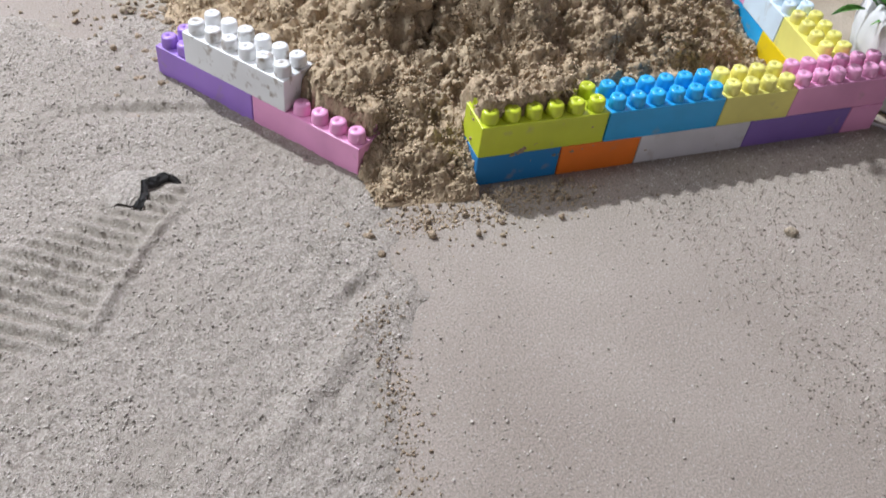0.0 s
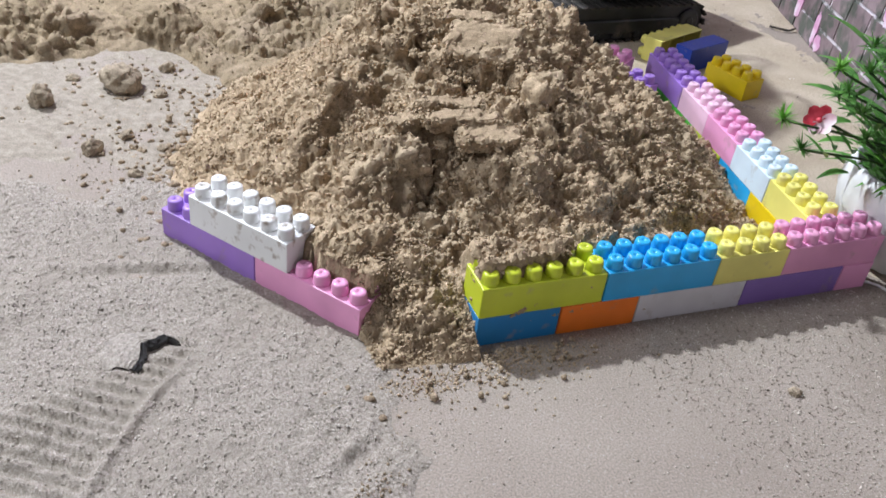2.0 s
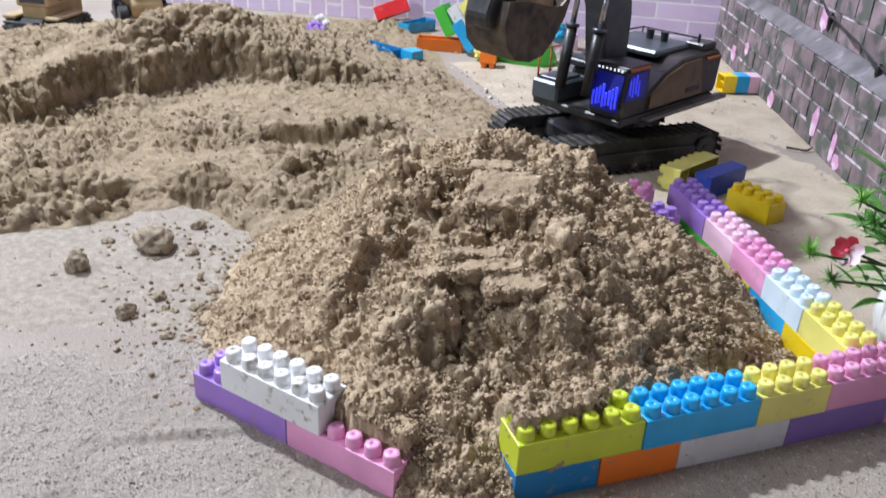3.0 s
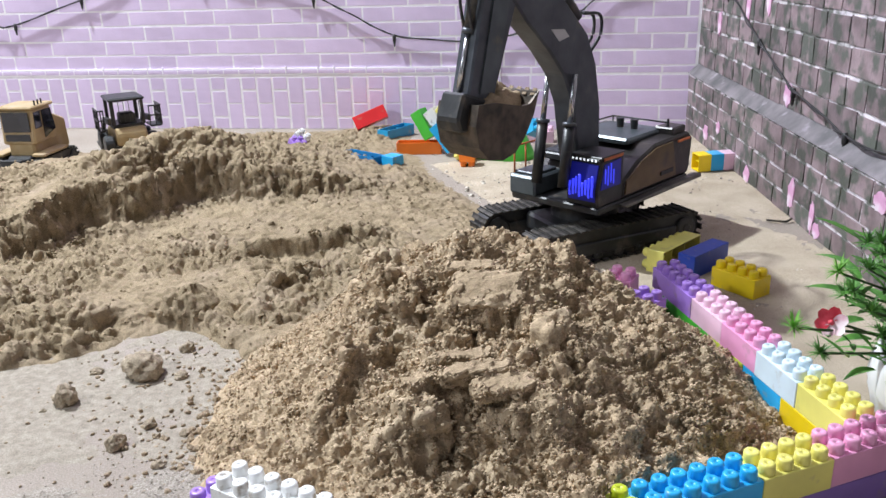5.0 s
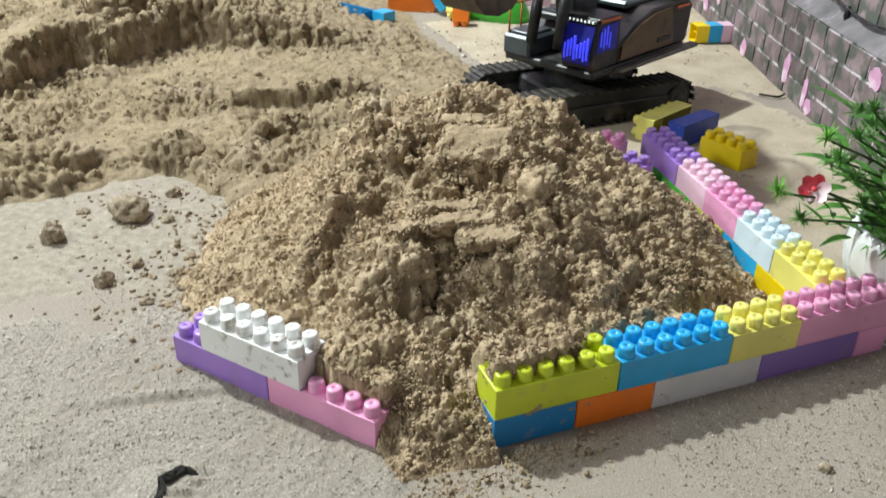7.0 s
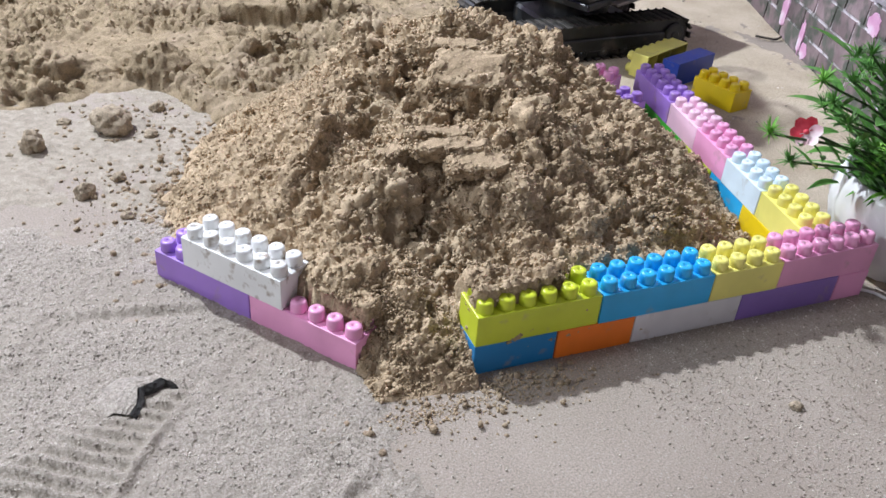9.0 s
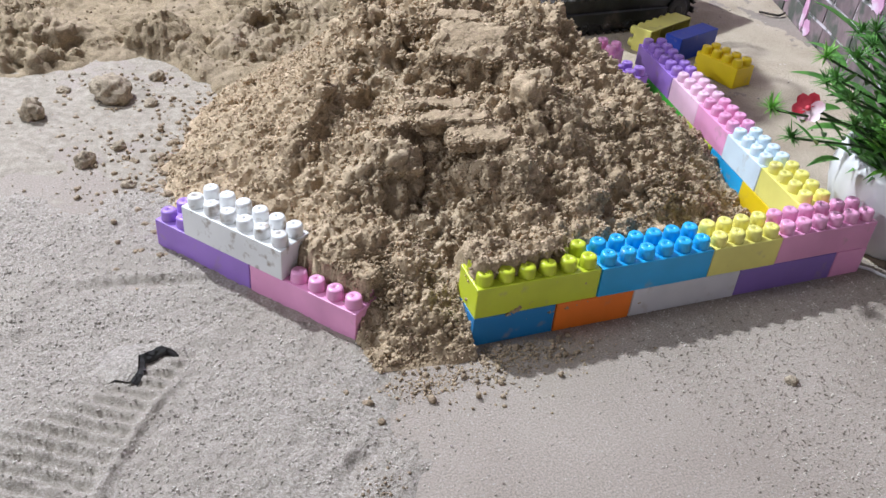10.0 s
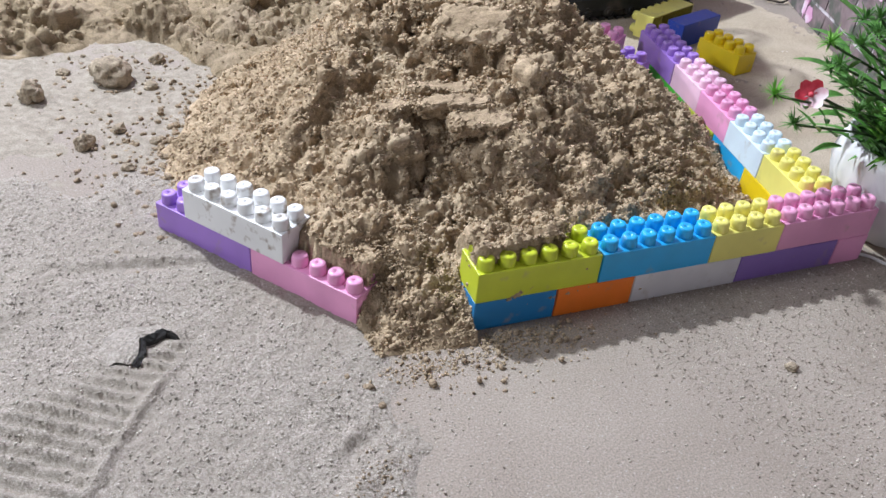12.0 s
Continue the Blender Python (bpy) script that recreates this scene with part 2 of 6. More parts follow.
def structure(ob, label, category):
    return tagged(ob, label, category, kind="structure")


M_BACK, M_SIDE = wall_frame(CORNER, BACK), wall_frame(CORNER, SIDE)
wall_back = finish(box((-0.05, 0.0032, -0.05), (3.25, 0.14, TOP)), "wall_back", LINE)
wall_back.matrix_world = M_BACK
structure(wall_back, "lilac wall painted with white-lined bricks", "wall")
wall_side = finish(box((-0.006, 0.003, -0.05), (3.25, 0.14, TOP)), "wall_side", GROUT)
wall_side.matrix_world = M_SIDE
structure(wall_side, "wall painted as dark grey stones with pale joints", "wall")
# two walls out of view, added to close the room, dark against bounce
m = wall_frame(FAR, SIDE)
wall_far = finish(box((-0.1, 0, -0.05), (3.3, 0.14, TOP)), "wall_far", DIM_WALL)
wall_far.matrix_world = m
structure(wall_far, "added unseen wall, darkened to cut bounced light", "wall")
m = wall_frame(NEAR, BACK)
wall_near = finish(box((-0.1, 0, -0.05), (3.3, 0.14, TOP)), "wall_near", DIM_WALL)
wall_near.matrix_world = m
structure(wall_near, "added unseen wall, darkened to cut bounced light", "wall")


def sheet(name, z0, z1, mat):
    bm = bmesh.new()
    rim = [CORNER - BACK * 0.2 - SIDE * 0.2, FAR + BACK * 0.2 - SIDE * 0.2, BEHIND + BACK * 0.2 + SIDE * 0.2, NEAR - BACK * 0.2 + SIDE * 0.2]
    a = [bm.verts.new((p.x, p.y, z0)) for p in rim]
    b = [bm.verts.new((p.x, p.y, z1)) for p in rim]
    fs = [bm.faces.new(a), bm.faces.new(b)] + [bm.faces.new((a[k], a[(k + 1) % 4], b[(k + 1) % 4], b[k])) for k in range(4)]
    bmesh.ops.recalc_face_normals(bm, faces=fs)
    return finish(bm, name, mat)


structure(sheet("floor", -0.08, 0.0, DUST), "dusty concrete floor strewn with fine sand", "floor")
structure(sheet("ceiling", TOP, TOP + 0.05, CEIL), "added unseen ceiling, greyed to cut bounced light", "ceiling")


# ---- toy blocks ----
P, H = 0.016, 0.0250
STUD_ME, BODY_ME = {}, {}


def stud_mesh():
    r = 0.0062
    return lathe([(r * 1.03, -0.001), (r * 1.01, 0.001), (r * 0.95, 0.0066), (r * 0.90, 0.0077), (r * 0.78, 0.0084), (r * 0.24, 0.0085), (r * 0.18, 0.0077)], 18)


def body_mesh(n, w=2):
    """A hollow block: a shell open below."""
    lx, ly, g, t = n * P - 0.0004, w * P - 0.0004, 0.0002, 0.0018
    bm = bmesh.new()
    add_box(bm, (g, g, 0), (lx, ly, H), 0.0007, seg=2)
    bm.faces.ensure_lookup_table()
    bottom = [f for f in bm.faces if f.normal.z < -0.99]
    bmesh.ops.delete(bm, geom=bottom, context="FACES")
    a = [bm.verts.new(c) for c in ((g + t, g + t, 0.0004), (lx - t, g + t, 0.0004), (lx - t, ly - t, 0.0004), (g + t, ly - t, 0.0004))]
    b = [bm.verts.new((v.co.x, v.co.y, H - t)) for v in a]
    for k in range(4):
        bm.faces.new((a[k], b[k], b[(k + 1) % 4], a[(k + 1) % 4]))
    bm.faces.new(b[::-1])
    bmesh.ops.bridge_loops(bm, edges=[e for e in bm.edges if e.is_boundary])
    return bm


def toy_block(tone, n, m, label, group="", w=2, studs=True):
    thing = empty("toy_block", m, label, "toy block", group)
    key = (tone, n, w)
    if key not in BODY_ME:
        body = finish(body_mesh(n, w), "body", PLASTIC[tone])
        BODY_ME[key] = body.data
    else:
        body = new("body", BODY_ME[key])
    body.parent = thing
    if tone not in STUD_ME:
        tmp = finish(stud_mesh(), "stud", PLASTIC[tone], None, True)
        STUD_ME[tone] = tmp.data
        bpy.data.objects.remove(tmp)
    if not studs or "side" in label or "fallen" in label:
        for k in range(1, max(2, n // 2)):
            x = 2 * k * P if n > 2 else P
            part("rib", box((x - 0.0006, 0.002, 0.006), (x + 0.0006, w * P - 0.0024, H - 0.0018)), PLASTIC[tone], thing)
    for i in range(n if studs else 0):
        for j in range(w):
            s = new("stud", STUD_ME[tone])
            s.parent = thing
            s.matrix_parent_inverse = Matrix.Identity(4)
            s.matrix_basis = pose((i + 0.5) * P, (j + 0.5) * P, H)
    return thing


COLOUR = {"lime": "lime green", "sky": "sky blue", "cream": "pale yellow", "pink": "pink", "blue": "deep blue", "orange": "orange", "white": "white", "grey": "greyish white",
          "violet": "dark violet", "purple": "purple", "rose": "rose pink", "pale": "pale pink", "ice": "bluish white", "yellow": "bright yellow", "navy": "navy blue",
          "red": "red", "green": "green", "aqua": "aqua blue", "leaflime": "yellow-green"}


def run_of_blocks(m, rows, group, where):
    for tone, start, n, level in rows:
        jitter = pose(start * P, random.uniform(-0.0005, 0.0005), level * H, 0, 0, random.uniform(-0.25, 0.25))
        place = "lower" if level == 0 else "upper"
        toy_block(tone, n, m @ jitter, "%s plastic toy block in %s's %s course" % (COLOUR[tone], where, place), group)


run_of_blocks(pose(0, 0, 0), [("blue", 0, 4, 0), ("orange", 4, 4, 0), ("grey", 8, 6, 0), ("violet", 14, 6, 0), ("rose", 20, 2, 0),
                              ("lime", 0, 6, 1), ("sky", 6, 6, 1), ("cream", 12, 4, 1), ("pink", 16, 6, 1)], "front wall of toy blocks", "a toy wall")
M_DEPTH = pose(0.3262, -0.0118, 0, 0, 0, 80.4)
run_of_blocks(M_DEPTH, [("yellow", 4, 4, 0), ("sky", 8, 4, 0), ("leaflime", 12, 4, 0), ("green", 16, 8, 0),
                        ("cream", 2.74, 4, 1), ("ice", 6.74, 4, 1), ("rose", 10.74, 4, 1), ("pale", 14.74, 4, 1), ("purple", 18.74, 6, 1)], "receding wall of toy blocks", "a toy wall")
LEFT_X, LEFT_Y, LEFT_TURN = -0.1940, 0.1774, -52.3
M_LEFT = pose(LEFT_X, LEFT_Y, 0, 0, 0, LEFT_TURN)
run_of_blocks(M_LEFT, [("purple", 0, 6, 0), ("rose", 6, 6, 0), ("white", 2, 6, 1)], "short wall of toy blocks", "a toy wall")


def beside_left(x, y):
    """How far a place lies behind the short wall's face, and how far along it."""
    c, s = math.cos(radians(LEFT_TURN)), math.sin(radians(LEFT_TURN))
    return -(x - LEFT_X) * s + (y - LEFT_Y) * c, (x - LEFT_X) * c + (y - LEFT_Y) * s


def beside_depth(x, y):
    """How far a place lies inside the receding wall."""
    return -(x - 0.3262) * math.sin(radians(80.4)) + (y + 0.0118) * math.cos(radians(80.4)) - 0.033


# ---- the sand mound ----
PEAK = (0.10, 0.325)
REACH = ((0, 0.262), (35, 0.255), (70, 0.235), (100, 0.225), (140, 0.225), (160, 0.25), (174, 0.272), (187, 0.292), (200, 0.310), (212, 0.335), (232, 0.43), (243, 0.40), (250, 0.375), (262, 0.43), (275, 0.40), (290, 0.335), (310, 0.322), (335, 0.290), (360, 0.262))


def lumps3(p, size, seed):
    """Rounded crumbs in space: the height of the highest half ball near each point, 0 to 1."""
    q = p / size
    q = q + 0.22 * np.sin(4.7 * q[:, [1, 2, 0]] + seed) + 0.12 * np.sin(10.9 * q[:, [2, 0, 1]] + 2.3 * seed)
    i = np.floor(q)
    best = np.zeros(len(p))
    for di in (-1, 0, 1):
        for dj in (-1, 0, 1):
            for dk in (-1, 0, 1):
                a, b, c = i[:, 0] + di, i[:, 1] + dj, i[:, 2] + dk
                h = np.sin(a * 127.1 + b * 311.7 + c * 74.7 + seed * 19.19) * 43758.5453
                h = h - np.floor(h)
                u, v = (h * 61.7) % 1.0, (h * 257.3) % 1.0
                w, r = (h * 1021.9) % 1.0, 0.40 + 0.55 * ((h * 4099.1) % 1.0)
                d = (q[:, 0] - a - u) ** 2 + (q[:, 1] - b - v) ** 2 + (q[:, 2] - c - w) ** 2
                best = np.maximum(best, np.sqrt(np.maximum(0, r * r - d)))
    return best


def crusted(name, x0, x1, y0, y1, step, height, crust, mat, floor_at=-0.004):
    """A heap whose skin of crumbs grows square to its slopes: height(x, y) gives the bare heap, crust pairs of octaves (size, depth, seed) and their strength from place to place.
    Returns the object with the places and normals of its skin."""
    xs, ys = np.arange(x0, x1, step), np.arange(y0, y1, step)
    gx, gy = np.meshgrid(xs, ys)
    gz = np.maximum(height(gx, gy), floor_at)
    dy, dx = np.gradient(gz, step)
    nrm = np.stack([-dx, -dy, np.ones_like(gz)], -1).reshape(-1, 3)
    nrm /= np.linalg.norm(nrm, axis=1)[:, None]
    pts = np.stack([gx, gy, gz], -1).reshape(-1, 3)
    live = pts[:, 2] > floor_at + 0.0006
    out = pts.copy()
    for octaves, weak in crust:
        soft = weak(pts[live, 0], pts[live, 1], pts[live, 2])
        for size, depth, seed in octaves:
            out[live] += nrm[live] * (soft * depth * (lumps3(pts[live], size, seed) - 0.45))[:, None]
    nx, ny = len(xs), len(ys)
    k = np.arange((ny - 1) * (nx - 1))
    a = (k // (nx - 1)) * nx + k % (nx - 1)
    faces = np.stack([a, a + 1, a + nx + 1, a + nx], -1)
    faces = faces[live[faces].any(1)]
    used, inverse = np.unique(faces, return_inverse=True)
    me = bpy.data.meshes.new(name)
    me.from_pydata(out[used].tolist(), [], inverse.reshape(-1, 4).tolist())
    me.polygons.foreach_set("use_smooth", [True] * len(me.polygons))
    me.materials.append(mat)
    area = 1 / np.maximum(nrm[:, 2], 0.25)
    return new(name, me), out[live], nrm[live], area[live]


def skin_grains(skin, n, r0, r1, keep, seed, sink=0.2, power=3.0):
    """Grains on a heap's skin, shared out by its true area."""
    _, pts, nrm, area = skin
    rng = np.random.default_rng(seed)
    k = rng.choice(len(pts), n, p=area / area.sum())
    p = pts[k] + rng.uniform(-0.0007, 0.0007, (n, 3))
    r = r0 + (r1 - r0) * rng.uniform(0, 1, n) ** power
    ok = keep(p[:, 0], p[:, 1], p[:, 2]) > rng.uniform(0, 1, n)
    p = p + nrm[k] * (r * (sink + rng.uniform(-0.4, 0.4, n)))[:, None]
    return np.concatenate([p, r[:, None]], 1)[ok]


def hump(x, y, cx, cy, sx, sy, turn=0.0, seed=31, edge=0.45):
    """A lump with ragged sides: 1 on top, 0 outside; edge says how steeply they fall."""
    x = x + 0.012 * value_noise(x, y, 0.014, seed) + 0.004 * value_noise(x, y, 0.006, seed + 1)
    y = y + 0.012 * value_noise(x, y, 0.014, seed + 2) + 0.004 * value_noise(x, y, 0.006, seed + 3)
    c, s = math.cos(radians(turn)), math.sin(radians(turn))
    u, v = (x - cx) * c + (y - cy) * s, -(x - cx) * s + (y - cy) * c
    return smooth(1.0 + edge, 1.0 - edge, np.sqrt((u / sx) ** 2 + (v / sy) ** 2))


def ridges(x, y):
    """The knob at the crest with its spur, the gully beside it, packed slabs and the hollow below them, the shoulders."""
    h = 0.024 * hump(x, y, 0.006, 0.318, 0.022, 0.030, 12, 31, 0.35) + 0.016 * hump(x, y, 0.014, 0.326, 0.015, 0.018, 0, 33, 0.4)
    h += 0.011 * hump(x, y, -0.006, 0.285, 0.016, 0.016, 0, 36, 0.6)
    h += 0.018 * hump(x, y, 0.020, 0.262, 0.017, 0.015, 0, 35, 0.4) + 0.019 * hump(x, y, -0.036, 0.236, 0.016, 0.034, -24, 37, 0.45)
    h += 0.020 * hump(x, y, -0.066, 0.206, 0.013, 0.030, -26, 39, 0.45) + 0.008 * hump(x, y, -0.10, 0.170, 0.022, 0.020, 0, 41, 0.7)
    h -= 0.016 * bell(x, y, -0.066, 0.020, 0.014, 0.016) + 0.012 * bell(x, y, 0.036, 0.280, 0.013, 0.045, 14) + 0.010 * bell(x, y, -0.012, 0.205, 0.016, 0.040, -22)
    # the crest and its far shoulder
    h += 0.013 * bell(x, y, 0.135, 0.335, 0.055, 0.045) + 0.010 * hump(x, y, 0.105, 0.292, 0.020, 0.016, 10, 43, 0.6) + 0.012 * hump(x, y, 0.178, 0.288, 0.026, 0.020, -20, 45, 0.6)
    h += 0.012 * hump(x, y, 0.142, 0.246, 0.018, 0.024, 30, 47, 0.55) + 0.010 * hump(x, y, 0.208, 0.248, 0.020, 0.024, 0, 49, 0.6)
    # the bench that carries the slabs, the hole under it and the bulge beside the hole
    h += 0.007 * hump(x, y, 0.076, 0.226, 0.036, 0.024, -22, 51, 0.5) - 0.007 * bell(x, y, 0.060, 0.188, 0.050, 0.012, -18)
    h -= 0.020 * hump(x, y, 0.003, 0.128, 0.008, 0.010, 0, 53, 0.6) + 0.008 * bell(x, y, -0.012, 0.110, 0.030, 0.012, -20)
    h += 0.014 * hump(x, y, 0.060, 0.106, 0.030, 0.022, 8, 55, 0.55) + 0.012 * hump(x, y, -0.026, 0.132, 0.022, 0.012, 10, 57, 0.55)
    h += 0.013 * hump(x, y, 0.122, 0.150, 0.026, 0.032, -20, 59, 0.6) + 0.011 * hump(x, y, 0.176, 0.170, 0.022, 0.040, 10, 61, 0.6) + 0.008 * hump(x, y, 0.212, 0.110, 0.024, 0.030, 0, 63, 0.7)
    h += 0.010 * bell(x, y, 0.240, 0.190, 0.035, 0.055, 12) - 0.010 * bell(x, y, 0.092, 0.085, 0.012, 0.040, 20) - 0.008 * bell(x, y, 0.150, 0.100, 0.010, 0.045, 14)
    return h


def mound_height(x, y):
    dx, dy = x - PEAK[0], y - PEAK[1]
    ang = np.degrees(np.arctan2(dy, dx)) % 360
    reach = np.interp(ang, [a for a, _ in REACH], [r for _, r in REACH])
    reach = reach * (1 + 0.10 * value_noise(x, y, 0.06, 3) + 0.05 * value_noise(x, y, 0.02, 5))
    r = np.sqrt(dx * dx + dy * dy + 0.0030) / reach
    h = 0.158 * (1.0 - r ** (1.2 - 0.16 * smooth(0.0, -0.12, x)))
    h = np.where(h > 0, h, h * 0.5)
    crumb = smooth(-0.002, 0.02, h)
    h += crumb * (0.012 * value_noise(x, y, 0.07, 11) + 0.010 * value_noise(x, y, 0.03, 13) * (0.4 + 0.6 * smooth(-0.13, 0.02, x)) + ridges(x, y))
    # the tongue through the gap ends short; sand lies over the studs beside the gap
    h = h - 0.03 * smooth(-0.006, -0.032, y + 0.010 * value_noise(x, y, 0.02, 65)) - 0.01 * smooth(-0.03, -0.05, y)
    tail = smooth(-0.080, -0.068, x) + smooth(0.015, 0.035, y)
    h = h * np.minimum(1, tail) - 0.008 * (1 - np.minimum(1, tail))
    over = smooth(-0.004, 0.006, x) * smooth(0.092, 0.070, x + 0.5 * (0.016 - y)) * smooth(0.005, 0.013, y) * smooth(0.07, 0.03, y)
    h = np.maximum(h, over * (2 * H + 0.0150 + 0.006 * value_noise(x, y, 0.02, 69) + 0.15 * np.clip(y - 0.012, 0, 0.03)) - 0.02 * (1 - over))
    # nothing spills through the walls of blocks
    behind = smooth(0.001, 0.006, y) + smooth(0.004, -0.002, x)
    h = np.where(behind > 1, h, h * behind - 0.006 * (1 - np.minimum(1, behind)))
    h = np.where((x > 0.094) & (y > 0) & (y < 0.036), np.minimum(h, 2 * H - 0.004), h)
    side, along = beside_left(x, y)
    free = np.clip(smooth(0.002, 0.008, side) + smooth(0.188, 0.196, along) + smooth(-0.002, -0.012, along), 0, 1)
    h = h * free - 0.006 * (1 - free)
    h = np.where((side > 0.002) & (side < 0.036) & (along > -0.004) & (along < 0.130), np.minimum(h, 2 * H - 0.005), h)
    h = np.where((side > 0.002) & (side < 0.017) & (along > 0.12) & (along < 0.194), np.minimum(h, H - 0.003), h)
    heap = smooth(0.0150, 0.0182, side) * smooth(0.06, 0.04, side) * smooth(0.128, 0.136, along) * smooth(0.194, 0.188, along)
    h = np.maximum(h, heap * (H + 0.0180) - 0.02 * (1 - heap))
    return np.where(beside_depth(x, y) < -0.004, -0.01, h)


def mound_rough(x, y, z):
    """Coarse clods by the crest and the front, a finer skin on the slope of run-down grains; thin where sand lies over studs."""
    side, along = beside_left(x, y)
    near = smooth(0.000, 0.010, z) * (0.6 + 0.4 * smooth(0.004, 0.035, np.where(x > -0.002, y, 0.03))) * (0.4 + 0.6 * smooth(0.015, 0.05, np.where((along > 0) & (along < 0.2), side, 0.1)))
    return near


def mound_fine(x, y, z):
    return mound_rough(x, y, z) * smooth(0.0, 0.035, z) * (1 - 0.8 * bell(x, y, 0.030, 0.140, 0.040, 0.026, -10)) * (1 - 0.8 * bell(x, y, 0.077, 0.232, 0.036, 0.026, -22)) * (0.40 + 0.60 * smooth(-0.12, 0.0, x - 0.25 * (y - 0.2))) * (0.75 + 0.9 * value_noise(x, y, 0.05, 19))


coarse = (((0.040, 0.0165, 20), (0.022, 0.0145, 21), (0.012, 0.0085, 22)), mound_fine)
fine = (((0.0078, 0.0060, 23), (0.0046, 0.0034, 25)), mound_rough)


skin = crusted("sand_mound", -0.30, 0.34, -0.06, 0.56, 0.0013, mound_height, (coarse, fine), SAND)
mound = tagged(skin[0], "heap of damp crumbly brown sand behind toy blocks", "sand heap", kind="stuff")

# slabs that a bucket left on the heap: place, length, width, thickness, turn, tip
SLABS = ((0.030, 0.138, 0.1040, 0.060, 0.013, 0.013, -10, 8), (0.026, 0.157, 0.1085, 0.048, 0.012, 0.011, -14, 8), (-0.012, 0.152, 0.0985, 0.028, 0.014, 0.013, 20, 4),
         (0.046, 0.120, 0.0975, 0.048, 0.018, 0.013, -8, 14), (0.076, 0.220, 0.1330, 0.062, 0.038, 0.011, -24, 30), (0.076, 0.250, 0.1425, 0.054, 0.013, 0.009, -22, 10))


# ---- the dug bank ----
def bank_height(x, y):
    # floor of the pit: churned sand with a bare edge towards the front
    front = smooth(0.50, 0.575, y - 0.10 * (x + 0.3) + 0.16 * smooth(-0.19, -0.06, x) + 0.05 * value_noise(x, y, 0.07, 55) + 0.022 * value_noise(x, y, 0.018, 56))
    pit = -0.010 + front * (0.021 + 0.012 * value_noise(x, y, 0.10, 43))
    pit += 0.024 * hump(x, y, 0.02, 0.742, 0.095, 0.012, -5, 101) + front * (0.014 * bell(x, y, -0.38, 0.68, 0.10, 0.10) + 0.010 * bell(x, y, -0.2, 0.63, 0.07, 0.05))
    pit += front * (0.018 * hump(x, y, -0.160, 0.580, 0.030, 0.022, 20, 103) + 0.016 * hump(x, y, -0.350, 0.660, 0.026, 0.022, 0, 105) + 0.014 * hump(x, y, -0.02, 0.62, 0.05, 0.014, 30, 107))
    pit += front * (0.012 * hump(x, y, -0.28, 0.60, 0.05, 0.022, -10, 108) + 0.010 * hump(x, y, -0.43, 0.60, 0.04, 0.03, 0, 109))
    # plateau behind the scraped face: where its lip runs, fluted by the bucket's teeth, and how high it stands there
    flute = np.abs(value_noise(x, 0.10 * y, 0.015, 64))
    lip = np.interp(x, LIP_X, LIP_Y) + 0.050 * value_noise(x, y, 0.09, 41) + 0.010 * value_noise(x, 0.4 * y, 0.030, 42) + 0.030 * flute
    top = np.interp(x, LIP_X, LIP_Z) * smooth(1.58, 1.15, y) + 0.006 * value_noise(x, y, 0.06, 57)
    # the upper heap behind the terrace and the ramp cut through the lip
    top += 0.024 * hump(x, y, -0.10, 1.170, 0.10, 0.075, 24, 111, 0.3) + 0.010 * bell(x, y, -0.09, 1.17, 0.04, 0.05) + 0.008 * hump(x, y, 0.03, 1.12, 0.07, 0.05, -10, 113)
    top += 0.016 * hump(x, y, -0.225, 1.100, 0.050, 0.040, 40, 115, 0.3)
    top -= 0.042 * bell(x, y, -0.150, 1.070, 0.085, 0.019, 52) + 0.010 * bell(x, y, -0.36, 1.00, 0.035, 0.30, -18)
    face = smooth(-0.024, 0.010, y - lip)
    slump = 0.16 * smooth(-0.085, -0.012, y - lip + 0.05 * value_noise(x, y, 0.03, 117))
    rise = np.maximum(face, slump)
    h = pit + (np.maximum(top, pit) - pit) * rise
    edge = smooth(0.40, 0.22, x - 0.15 * (y - 0.9) + 0.10 * value_noise(x, y, 0.1, 49))
    edge = edge * smooth(-0.63, -0.53, x + 0.10 * value_noise(x, y, 0.12, 58)) * smooth(1.66, 1.52, y + 0.12 * value_noise(x, y, 0.12, 59))
    return h * edge - 0.006 * (1 - edge)


def bank_rough(x, y, z):
    """Churned patches in the pit and on the plateau; smooth where a bucket or a track has passed."""
    patchy = 0.24 + 0.76 * smooth(-0.10, 0.20, value_noise(x, y, 0.11, 44) + 0.30 * bell(x, y, -0.30, 0.66, 0.16, 0.08) + 0.25 * bell(x, y, -0.02, 0.62, 0.10, 0.05) - 0.3 * bell(x, y, 0.0, 0.88, 0.24, 0.10) + 0.25 * smooth(0.03, 0.06, z))
    swept = (1 - 0.85 * bell(x, y, -0.105, 0.600, 0.040, 0.030, 35)) * (1 - 0.85 * bell(x, y, -0.345, 0.98, 0.030, 0.22, -18))
    return smooth(0.000, 0.012, z) * patchy * swept


def bank_face(x, y, z):
    """The scraped face below the lip, broken and crumbling."""
    d = y - np.interp(x, LIP_X, LIP_Y)
    return smooth(-0.075, -0.03, d) * smooth(0.045, 0.015, d) * smooth(0.30, 0.15, x) * smooth(0.004, 0.02, z)


